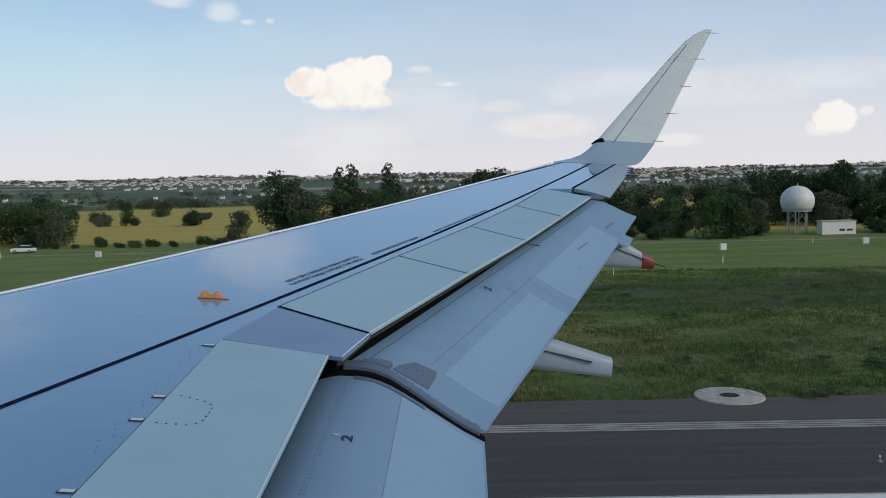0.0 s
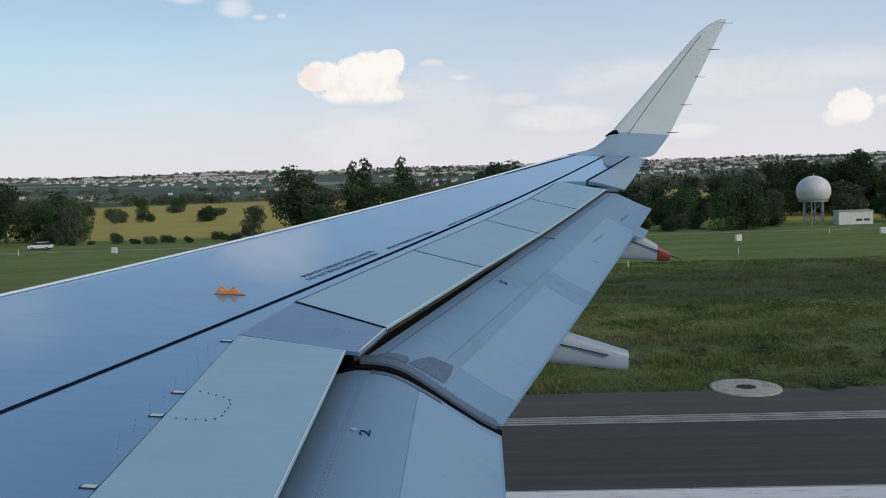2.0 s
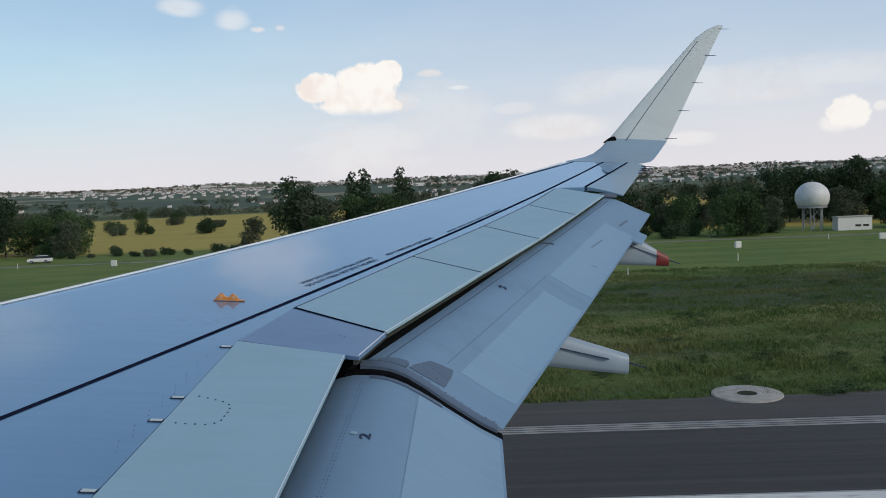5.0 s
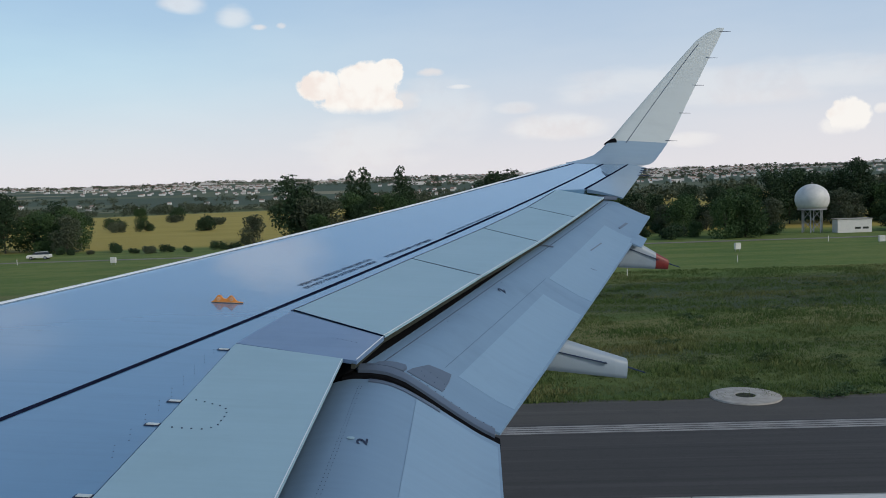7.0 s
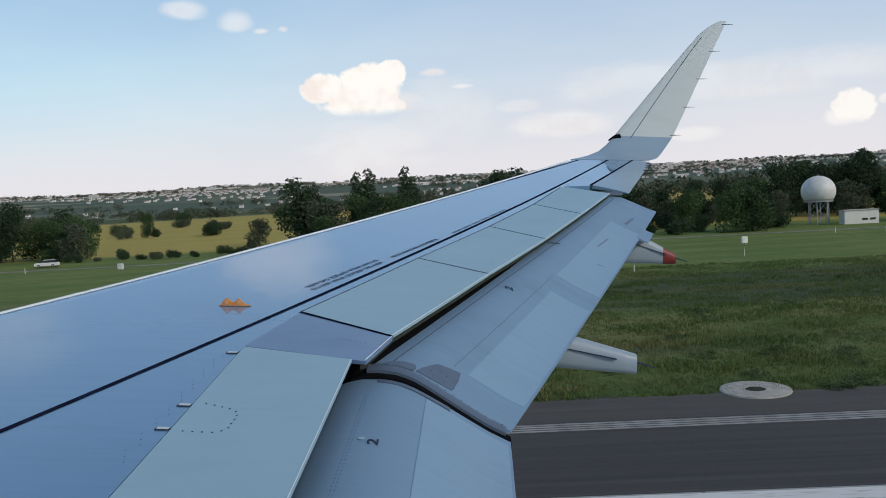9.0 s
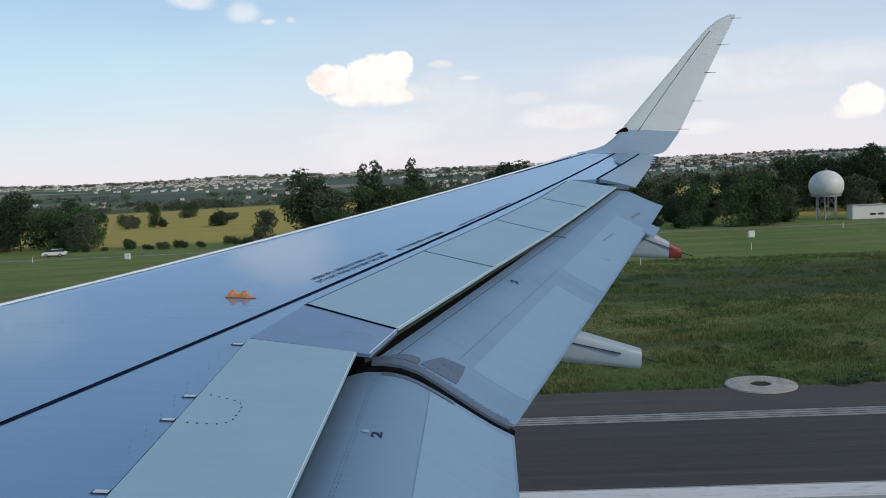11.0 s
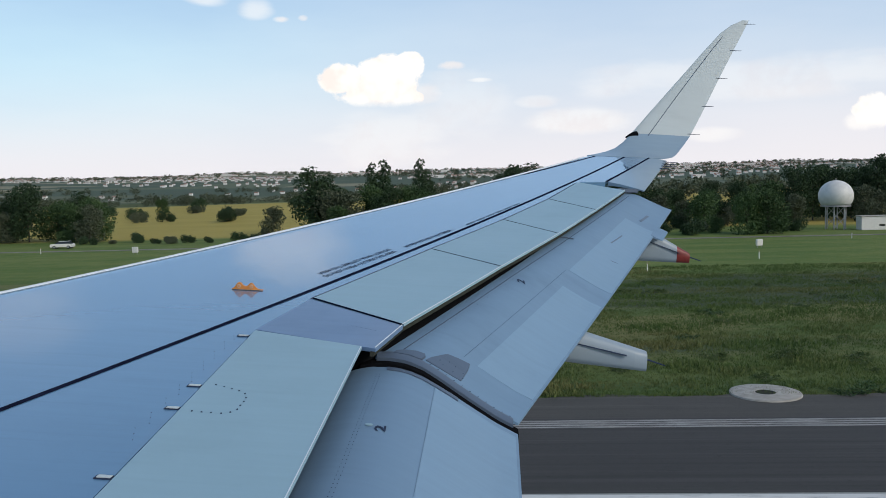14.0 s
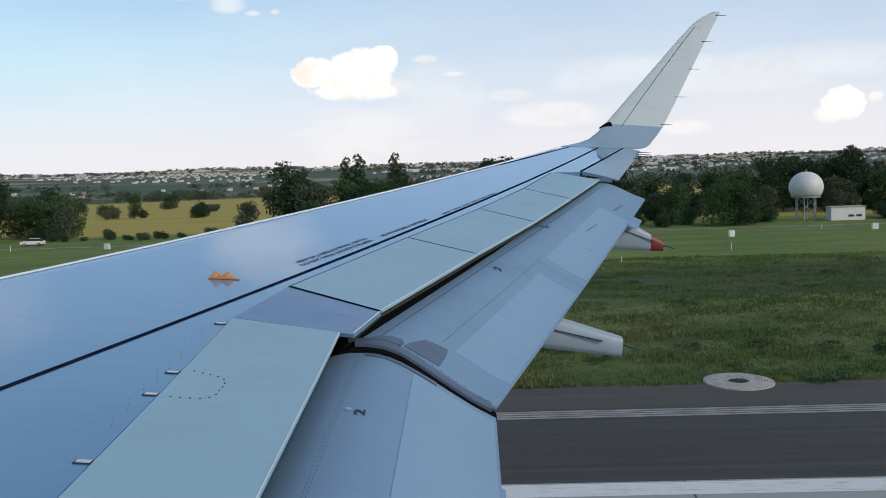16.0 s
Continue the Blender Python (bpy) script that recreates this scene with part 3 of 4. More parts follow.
rows = [[(xl + a * 1.05 - 0.01, y - 0.035 - 0.02 * a, z + dz) for dz in (lo, hi)] + [(xl + a * 1.05 - 0.01, y + 0.0, z + dz) for dz in (hi, lo)] for a, lo, hi in ((-0.06, -0.05, -0.035), (0.0, -0.045, 0.02), (0.06, -0.035, 0.06), (0.12, -0.03, 0.075), (0.15, -0.03, 0.03))]
part("navigation_light", loft(bm, rows), M_DARK, root, "black navigation light window")


# orange escape-rope bracket
bm = bmesh.new()
outline = [(-0.098, 0.002), (-0.080, 0.010), (-0.066, 0.030), (-0.055, 0.043), (-0.043, 0.047), (-0.031, 0.043), (-0.018, 0.028), (-0.004, 0.022), (0.010, 0.023),
           (0.024, 0.034), (0.033, 0.044), (0.042, 0.046), (0.052, 0.040), (0.068, 0.022), (0.086, 0.008), (0.124, 0.003)]
BX, BY = 4.482, 7.255
rows = [[(BX + u * 0.94, BY + s, top(BY) + h * k + 0.004) for k, s in ((0, -0.012), (1, -0.008), (1, 0.008), (0, 0.012))] for u, h in outline]
hook = part("rope_bracket", loft(bm, rows), M_ORANGE, wing, "orange escape rope bracket with two eyes")
for u in (-0.043, 0.042):
    for nm, r0, half, mat in (("eye_ring", 0.0125, 0.0115, M_EYE), ("eye_hole", 0.007, 0.0130, M_ORANGE)):
        bm = bmesh.new()
        tube(bm, [(BX + u, BY - half, top(BY) + 0.026), (BX + u, BY + half, top(BY) + 0.026)], [r0, r0], 14)
        part(nm, bm, mat, hook, "pale worn eye ring" if nm == "eye_ring" else "")

# hinge latches ahead of the inboard spoiler
for x, y in ((4.765, 6.282), (4.765, 5.506), (4.765, 5.232), (4.765, 4.58)):
    bm = bmesh.new()
    box(bm, x - 0.012, y, top(y) + 0.001, 0.066, 0.034, 0.006, 0, 0.002)
    latch = part("hinge_latch", bm, M_MARK, wing, "small dark recessed hinge slot")
    bm = bmesh.new()
    box(bm, x - 0.010, y - 0.001, top(y) + 0.005, 0.052, 0.024, 0.004, 0, 0.001)
    part("hinge_pin", bm, M_WHITE, latch, "pale hinge pin")
# screw dots round the access panel
SCREWS = [(4.853, 5.508), (4.898, 5.489), (4.939, 5.470), (4.979, 5.451), (5.015, 5.419), (5.032, 5.373), (5.036, 5.326), (5.034, 5.282), (5.034, 5.237), (5.015, 5.202),
          (4.981, 5.184), (4.937, 5.185), (4.896, 5.186), (4.853, 5.190)]
for x, y in SCREWS:
    dot(x, y, top(y) + 0.012, "screw", size=0.62)
for k in range(26):
    dot(4.72 - 0.018 * (k % 3), 4.9 + k * 0.055, top(4.9 + k * 0.055) + 0.001, "rivet", size=0.35)
for k in range(9):
    dot(5.22 + 0.03 * k, 6.62 - 0.020 * k, top(6.6) + 0.002, "rivet", size=0.35)


# stencilled words
def words(text, x, y, size, turn, flip=False, mat=M_MARK, lift=0.0028, name="stencil", skin=None, wide=1.0):
    cu = bpy.data.curves.new(name, "FONT")
    cu.body, cu.size, cu.extrude, cu.offset = text, size, 0.0006, size * (-0.012 if len(text) > 2 else 0.020)
    if flip:
        cu.align_x = "RIGHT"
    tmp = bpy.data.objects.new(name, cu)
    scene.collection.objects.link(tmp)
    dg = bpy.context.evaluated_depsgraph_get()
    me = bpy.data.meshes.new_from_object(tmp.evaluated_get(dg))
    bpy.data.objects.remove(tmp)
    me.materials.clear()
    me.materials.append(mat)
    m = pose(x, y, 0) @ pose(0, 0, 0, 0, 0, turn + (180 if flip else 0))
    for v in me.vertices:
        p = m @ Vector((v.co.x * wide, v.co.y, v.co.z))
        v.co = (p.x, p.y, (skin or upper)(p.x, p.y) + lift + v.co.z)
    ob = new(name, me)
    ob.parent = wing
    return ob


TURN = 67.6
words("DO NOT WALK OUTSIDE THIS AREA", 4.937, 7.712, 0.0625, TURN)
words("DO NOT WALK OUTSIDE THIS AREA", 4.846, 7.800, 0.0625, TURN, True)
words("NE PAS MARCHER A L'EXTERIEUR", 5.395, 8.86, 0.060, TURN)
# the rest of the line is too worn to read
for k in range(6):
    x0, y0 = 5.86 + 0.095 * k, 10.02 + 0.245 * k
    part("stencil_bar", ribbon(bmesh.new(), [(x0, y0), (x0 + 0.072, y0 + 0.185)], 0.020), M_FAINT, wing)


def on_flap(x, y):
    x0, x1, _, _ = flap_at(y)
    return flap_z(y, (x - x0) / (x1 - x0))[1]


words("2", 5.648, 5.452, 0.070, 92, name="flap_number", skin=on_flap, wide=1.9)
words("2", 6.375, 8.29, 0.085, 95, name="flap_number", skin=on_flap, wide=1.7)


# ---- land ----
def smooth(a, b, v):
    t = min(1.0, max(0.0, (v - a) / (b - a)))
    return t * t * (3 - 2 * t)


def land(x, y):
    """Height of the ground: flat airfield, low swells, then a long ridge on the skyline."""
    r = math.hypot(x, y)
    if r < 170:
        return 0.0
    a = math.atan2(x, max(y, 1e-6) if y >= 0 else y)
    n1 = noise.noise((x / 700, y / 700, 3.1))
    n2 = noise.noise((a * 5.0, 1.7, 0.4))
    z = smooth(180, 600, r) * n1 * 1.6 - 6.5 * smooth(330, 900, r) * (1 - smooth(1000, 2200, r))
    z += smooth(1000, 3700, r) * (46 - 8 * a + 10 * n2 + 8 * n1) + smooth(3000, 4300, r) * (6 + 8 * noise.noise((a * 9.0, 5.0, 2.0)))
    return z


def ground_mesh():
    bm = bmesh.new()
    radii = [0.0] + [8 * (4900 / 8) ** (i / 96) for i in range(97)]
    turns = 240
    rows = [[bm.verts.new((0, 0, 0))]]
    for r in radii[1:]:
        rows.append([bm.verts.new((r * math.sin(math.tau * k / turns), r * math.cos(math.tau * k / turns), land(r * math.sin(math.tau * k / turns), r * math.cos(math.tau * k / turns)))) for k in range(turns)])
    for k in range(turns):
        bm.faces.new((rows[0][0], rows[1][k], rows[1][(k + 1) % turns]))
    for a, b in zip(rows[1:], rows[2:]):
        for k in range(turns):
            j = (k + 1) % turns
            bm.faces.new((a[k], a[j], b[j], b[k]))
    return bm


def ground_material():
    m, n, b = material("grassland", 0.95)
    b.inputs["Specular IOR Level"].default_value = 0.15
    at = n.add("ShaderNodeNewGeometry").outputs["Position"]
    s = n.add("ShaderNodeSeparateXYZ")
    n.put(s.inputs[0], at)
    y = s.outputs[1]
    wob = n.math("ADD", y, n.math("MULTIPLY", n.math("SUBTRACT", n.noise(n.stretch(at, 0.02, 0.02, 1), 1.0, 3.0), 0.5), 22.0))
    fine = n.noise(at, 3.2, 6.0, 0.7)
    mid = n.noise(n.stretch(at, 0.05, 0.16, 1), 1.0, 5.0, 0.6)
    band = n.noise(n.stretch(at, 0.012, 0.11, 1), 1.0, 4.0, 0.6)
    green = n.mix(fine, (0.045, 0.085, 0.022), (0.125, 0.185, 0.055))
    straw = n.mix(fine, (0.12, 0.125, 0.045), (0.24, 0.225, 0.10))
    weed = n.mix(fine, (0.028, 0.046, 0.030), (0.075, 0.105, 0.072))
    tuft = n.noise(at, 0.45, 6.0, 0.7)
    stripe = n.noise(n.stretch(at, 0.004, 0.25, 1), 1.0, 3.0, 0.5)
    mown = n.mix(n.step(n.math("ADD", n.math("MULTIPLY", mid, 0.5), n.math("ADD", n.math("MULTIPLY", tuft, 0.35), n.math("MULTIPLY", stripe, 0.3))), 0.42, 0.72), n.mix(fine, (0.070, 0.125, 0.028), (0.115, 0.185, 0.048)), n.mix(fine, (0.13, 0.175, 0.046), (0.215, 0.24, 0.078)))
    rough = n.mix(n.math("MULTIPLY", n.step(mid, 0.38, 0.58), 0.85), green, straw)
    rough = n.mix(n.math("MULTIPLY", n.step(n.math("ADD", band, n.step(n.math("ABSOLUTE", n.math("SUBTRACT", wob, 66.0)), 9.0, 2.0, 0.0, 0.16)), 0.50, 0.62), 0.85), rough, weed)
    edge = n.step(wob, 45.0, 37.0)
    rough = n.mix(n.math("MULTIPLY", edge, 0.7), rough, green)
    field = n.mix(n.step(wob, 72.0, 82.0), rough, mown)
    # open country beyond: strips of crop, stubble and pasture
    cell = n.add("ShaderNodeTexVoronoi", feature="F1", distance="CHEBYCHEV")
    n.put(cell.inputs["Vector"], n.stretch(at, 0.0021, 0.0052, 0.0))
    cell.inputs["Scale"].default_value = 1.0
    cell.inputs["Randomness"].default_value = 0.8
    cr = n.add("ShaderNodeSeparateColor")
    n.put(cr.inputs[0], cell.outputs["Color"])
    pick = cr.outputs[0]
    crop = n.mix(n.step(pick, 0.30, 0.32), (0.060, 0.085, 0.030), (0.34, 0.27, 0.09))
    crop = n.mix(n.step(pick, 0.52, 0.54), crop, (0.12, 0.155, 0.052))
    crop = n.mix(n.step(pick, 0.70, 0.72), crop, (0.42, 0.36, 0.21))
    crop = n.mix(n.step(pick, 0.84, 0.86), crop, (0.25, 0.24, 0.09))
    crop = n.mix(n.math("MULTIPLY", n.noise(n.stretch(at, 0.02, 0.06, 1), 1.0, 5.0), 0.55), crop, (0.10, 0.105, 0.04))
    near_gold = n.mix(n.noise(n.stretch(at, 0.03, 0.08, 1), 1.0, 5.0), (0.28, 0.235, 0.055), (0.46, 0.36, 0.10))
    # beyond about a kilometre: greyed, lightened greens, distance haze put into the colour
    far_hazed = n.mix(n.step(pick, 0.62, 0.64), (0.085, 0.115, 0.080), (0.14, 0.16, 0.10))
    far_hazed = n.mix(n.step(pick, 0.80, 0.82), far_hazed, (0.30, 0.275, 0.18))
    far_hazed = n.mix(n.math("MULTIPLY", n.noise(n.stretch(at, 0.01, 0.03, 1), 1.0, 5.0), 0.6), far_hazed, (0.065, 0.090, 0.065))
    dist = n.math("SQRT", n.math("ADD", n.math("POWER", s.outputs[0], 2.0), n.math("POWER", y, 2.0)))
    crop = n.mix(n.step(dist, 900.0, 1100.0), crop, far_hazed)
    crop = n.mix(n.step(dist, 425.0, 455.0), near_gold, crop)
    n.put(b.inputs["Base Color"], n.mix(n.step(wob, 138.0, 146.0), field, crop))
    n.put(b.inputs["Normal"], n.bump(n.math("ADD", fine, n.noise(at, 0.7, 3.0)), 0.6, 0.25))
    return m


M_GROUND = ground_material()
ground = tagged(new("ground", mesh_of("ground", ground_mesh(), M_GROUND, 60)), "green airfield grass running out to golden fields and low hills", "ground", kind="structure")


# ---- runway ----
def asphalt(name, col, worn):
    m, n, b = material(name, 0.85)
    at = n.add("ShaderNodeNewGeometry").outputs["Position"]
    f = n.noise(at, 30.0, 4.0, 0.7)
    w = n.noise(n.stretch(at, 0.06, 1.2, 1), 1.0, 5.0, 0.65)
    g = n.noise(at, 0.35, 5.0, 0.6)
    seam = n.noise(n.stretch(at, 0.015, 2.6, 1), 1.0, 3.0, 0.6)
    c = n.mix(f, tuple(x * 0.75 for x in col), tuple(x * 1.25 for x in col))
    c = n.mix(n.math("MULTIPLY", n.step(w, 0.45, 0.72), 0.6), c, worn)
    c = n.mix(n.math("MULTIPLY", n.step(g, 0.5, 0.7), 0.4), c, tuple(x * 0.7 for x in col))
    c = n.mix(n.step(seam, 0.54, 0.64, 0.0, 0.4), c, tuple(x * 0.5 for x in col))
    c = n.mix(n.step(seam, 0.45, 0.35, 0.0, 0.3), c, tuple(x * 2.1 for x in col))
    crack = n.add("ShaderNodeTexVoronoi", feature="DISTANCE_TO_EDGE")
    n.put(crack.inputs["Vector"], n.noise(at, 0.5, 4.0, 0.6, 1))
    crack.inputs["Scale"].default_value = 7.0
    c = n.mix(n.step(crack.outputs["Distance"], 0.012, 0.004, 0.0, 0.55), c, tuple(x * 0.35 for x in col))
    n.put(b.inputs["Base Color"], c)
    n.put(b.inputs["Normal"], n.bump(f, 0.4, 0.01))
    return m


M_ASPHALT = asphalt("dark_asphalt", (0.040, 0.038, 0.036), (0.062, 0.058, 0.053))
M_VERGE = asphalt("old_asphalt", (0.060, 0.055, 0.048), (0.082, 0.075, 0.065))
M_CONCRETE, n, b = material("runway_concrete", 0.8)
at = n.add("ShaderNodeNewGeometry").outputs["Position"]
f = n.noise(at, 25.0, 4.0, 0.7)
w = n.noise(n.stretch(at, 0.03, 1.5, 1), 1.0, 5.0, 0.65)
rnd = n.add("ShaderNodeObjectInfo").outputs["Random"]
c = n.mix(rnd, (0.262, 0.282, 0.262), (0.318, 0.336, 0.312))
c = n.mix(n.math("MULTIPLY", f, 0.4), c, (0.22, 0.222, 0.212))
c = n.mix(n.math("MULTIPLY", n.step(w, 0.5, 0.75), 0.45), c, (0.17, 0.172, 0.166))
n.put(b.inputs["Base Color"], c)
n.put(b.inputs["Normal"], n.bump(f, 0.25, 0.01))


def road_paint(name, col, wear):
    m, n, b = material(name, 0.7)
    at = n.add("ShaderNodeNewGeometry").outputs["Position"]
    f = n.noise(n.stretch(at, 0.6, 4.0, 1), 1.5, 6.0, 0.75)
    n.put(b.inputs["Base Color"], n.mix(n.step(f, 0.75 - wear, 1.05 - wear), col, (0.16, 0.155, 0.15)))
    return m


M_LINE_WHITE = road_paint("runway_white", (0.62, 0.62, 0.60), 0.25)
M_LINE_OLD = road_paint("worn_white", (0.34, 0.335, 0.32), 0.40)


M_TRACK = plain("dusty_gravel", (0.24, 0.225, 0.18), 0.9, vary=0.45, scale=0.6)
M_KERB = plain("pale_concrete", (0.42, 0.40, 0.36), 0.85, vary=0.3, scale=3.0)


def strip(name, y0, y1, z, mat, label, x0=-900.0, x1=900.0, wavy=0.0, thick=0.05):
    bm = bmesh.new()
    xs = sorted({x0, x1} | {x for x in [-60 + 0.5 * i for i in range(260)] if wavy and x0 < x < x1})
    rings = []
    for x in xs:
        e = wavy * (noise.noise((x * 0.35, 0.3, 9.0)) + 0.6 * noise.noise((x * 1.6, 4.0, 2.0)))
        rings.append([(x, y0, z - thick), (x, y1 + e, z - thick), (x, y1 + e, z), (x, y0, z)])
    return tagged(new(name, mesh_of(name, loft(bm, rings), mat)), label, "runway", kind="structure")


strip("runway_base", -22.0, 23.05, 0.012, M_ASPHALT, "dark joint filler under the concrete runway slabs")
strip("runway_shoulder", 23.0, 30.4, 0.020, M_ASPHALT, "dark asphalt shoulder beside the concrete runway")
strip("runway_verge", 30.4, 33.6, 0.018, M_VERGE, "brownish old asphalt verge with a ragged grass edge", wavy=0.35)
strip("runway_edge_line", 21.95, 22.85, 0.054, M_LINE_WHITE, "solid white runway edge line", thick=0.004)
for k in range(4):
    strip("runway_worn_line", 29.25 + 0.25 * k, 29.42 + 0.25 * k, 0.026, M_LINE_OLD, "worn thin pale painted line on asphalt", thick=0.004)
strip("perimeter_road", 117.0, 118.8, 0.03, M_TRACK, "narrow pale perimeter road along the airfield hedge", wavy=0.3)


# ---- manhole, edge lights, markers ----
def disc(bm, r0, r1, z0, z1, seg=40):
    rings = [[(r * math.cos(math.tau * k / seg), r * math.sin(math.tau * k / seg), z) for k in range(seg)] for r, z in ((r0 + 0.02, z0), (r0, z1 - 0.01), (r0 - 0.03, z1), (r1, z1), (r1, z0))]
    return loft(bm, rings, True, False)


hole = thing("manhole", "round pale concrete manhole with dark iron cover at grass edge", "manhole", pose(10.6, 33.7, 0.015))
part("concrete_ring", disc(bmesh.new(), 1.35, 0.40, 0.0, 0.07), M_KERB, hole, "pale worn concrete ring", 40)
bm = bmesh.new()
bmesh.ops.create_cone(bm, cap_ends=True, segments=28, radius1=0.40, radius2=0.38, depth=0.05, matrix=pose(0, 0, 0.03))
part("iron_cover", bm, M_SEAL, hole, "dark iron cover", 40)

M_YELLOW = plain("faded_yellow", (0.34, 0.29, 0.16), 0.5)
M_LAMP = plain("lamp_glass", (0.75, 0.70, 0.55), 0.15)


def edge_light(m):
    ob = thing("runway_light", "small yellow runway edge light with pale glass on asphalt", "runway light", m, "runway edge lights")
    bm = bmesh.new()
    bmesh.ops.create_cone(bm, cap_ends=True, segments=16, radius1=0.13, radius2=0.11, depth=0.04, matrix=pose(0, 0, 0.02))
    part("base", bm, M_YELLOW, ob)
    bm = bmesh.new()
    tube(bm, [(0, 0, 0.03), (0, 0, 0.12), (0, 0, 0.17), (0, 0, 0.24)], [0.04, 0.04, 0.055, 0.06], 14)
    part("housing", bm, M_YELLOW, ob, "faded yellow housing", 40)
    bm = bmesh.new()
    tube(bm, [(0, 0, 0.24), (0, 0, 0.31), (0, 0, 0.345)], [0.05, 0.045, 0.02], 14)
    part("lens", bm, M_LAMP, ob, "pale glass lens", 40)
    return ob


first = edge_light(pose(12.6, 25.6, 0.02))
first.scale = (0.6, 0.6, 0.6)
for x in (72.6, 132.6, -47.4, -107.4):
    copy_thing(first, pose(x, 25.6, 0.02)).scale = (0.6, 0.6, 0.6)

M_POST = plain("white_post_paint", (0.75, 0.74, 0.70), 0.5)
M_TYRE = plain("tyre_rubber", (0.02, 0.02, 0.02), 0.8)
M_GLASS = plain("car_glass", (0.03, 0.035, 0.04), 0.08)


def marker(m):
    ob = thing("marker_box", "small white marker box standing on two legs in grass", "marker", m, "airfield markers")
    bm = bmesh.new()
    box(bm, 0, 0, 0.62, 0.75, 0.35, 0.75, 0, 0.03)
    part("box", bm, M_POST, ob, "white painted box")
    for dx in (-0.25, 0.25):
        bm = bmesh.new()
        tube(bm, [(dx, 0, 0), (dx, 0, 0.26)], [0.03, 0.03], 8)
        part("leg", bm, M_STEEL, ob)
    return ob


first = marker(pose(50, 106, 0))
copy_thing(first, pose(31, 101, 0, 0, 0, 15))
copy_thing(first, pose(-47, 110, 0, 0, 0, -10))


def small_post(m):
    ob = thing("marker_post", "thin pale marker post standing in mown grass", "marker post", m, "airfield posts")
    bm = bmesh.new()
    tube(bm, [(0, 0, 0), (0, 0, 0.7)], [0.05, 0.045], 8)
    part("post", bm, M_POST, ob)
    bm = bmesh.new()
    tube(bm, [(0, 0, 0.7), (0, 0, 0.85)], [0.07, 0.05], 8)
    part("cap", bm, M_YELLOW, ob, "faded yellow cap")
    return ob


first = small_post(pose(14, 78, 0))
for x, y in ((27, 88), (46, 112), (58, 108), (-30, 110), (-62, 114), (70, 114)):
    copy_thing(first, pose(x, y, 0))

mast = thing("instrument_mast", "slim white instrument mast with box in front of trees", "mast", pose(-13, 121, 0))
bm = bmesh.new()
tube(bm, [(0, 0, 0), (0, 0, 4.2)], [0.09, 0.06], 10)
part("pole", bm, M_POST, mast)
bm = bmesh.new()
box(bm, 0.45, 0, 0.65, 0.8, 0.6, 1.3, 0, 0.04)
part("cabinet", bm, M_POST, mast, "white equipment cabinet")
bm = bmesh.new()
tube(bm, [(-0.7, 0, 4.1), (0.7, 0, 4.1)], [0.04, 0.04], 8)
part("crossarm", bm, M_STEEL, mast)


def car(m):
    ob = thing("car", "white parked estate car with dark windows before trees", "car", m)
    bm = bmesh.new()
    side = [(-2.15, 0.35), (-2.2, 0.62), (-2.1, 0.92), (-1.25, 1.0), (1.35, 1.0), (2.0, 0.95), (2.15, 0.7), (2.12, 0.35)]
    loft(bm, [[(x, yy * (0.96 if z > 0.9 else 1.0), z) for x, z in side] for yy in (-0.88, -0.5, 0.5, 0.88)])
    part("body", bm, M_POST, ob, "white car body")
    bm = bmesh.new()
    roof = [(-1.35, 0.99), (-0.55, 1.44), (1.45, 1.46), (1.95, 0.97)]
    loft(bm, [[(x, yy * (0.82 if z > 1.2 else 1.0), z) for x, z in roof] for yy in (-0.82, 0.82)])
    part("cabin", bm, M_GLASS, ob, "dark glazed cabin")
    bm = bmesh.new()
    box(bm, 0.45, 0, 1.47, 2.0, 1.3, 0.06, 0, 0.02)
    part("roof", bm, M_POST, ob, "white roof")
    for x in (-1.35, 1.35):
        for y in (-0.86, 0.86):
            bm = bmesh.new()
            tube(bm, [(x, y - 0.1, 0.32), (x, y + 0.1, 0.32)], [0.32, 0.32], 18)
            tyre = part("wheel", bm, M_TYRE, ob, "black tyre", 40)
            bm = bmesh.new()
            tube(bm, [(x, y - 0.11, 0.32), (x, y + 0.11, 0.32)], [0.18, 0.18], 12)
            part("rim", bm, M_STEEL, tyre)
    return ob


parked = car(pose(-64, 124, 0.0, 0, 0, 8))
parked.scale = (0.75, 0.75, 0.75)


# ---- radar station ----
M_DOME = plain("dome_white", (0.62, 0.62, 0.60), 0.45, vary=0.12, scale=1.0)
radar = thing("radar_dome", "white spherical radar dome on steel lattice tower", "radar dome", pose(51, 130, 0))
radar.scale = (0.7, 0.7, 0.7)
bm = bmesh.new()
rows = []
for k in range(15):
    a = -0.62 + (math.pi / 2 + 0.62) * k / 14
    rr = max(3.5 * math.cos(a), 0.02)
    rows.append([(rr * math.cos(math.tau * j / 28), rr * math.sin(math.tau * j / 28), 7.1 + 3.3 * math.sin(a)) for j in range(28)])
part("dome", loft(bm, rows), M_DOME, radar, "white radome shell", 60)
bm = bmesh.new()
tube(bm, [(0, 0, 10.35), (0, 0, 10.9)], [0.08, 0.05], 8)
part("finial", bm, M_POST, radar)
bm = bmesh.new()
bmesh.ops.create_cone(bm, cap_ends=True, segments=24, radius1=3.0, radius2=3.0, depth=0.3, matrix=pose(0, 0, 5.0))
part("platform", bm, M_STEEL, radar, "grey steel platform", 40)
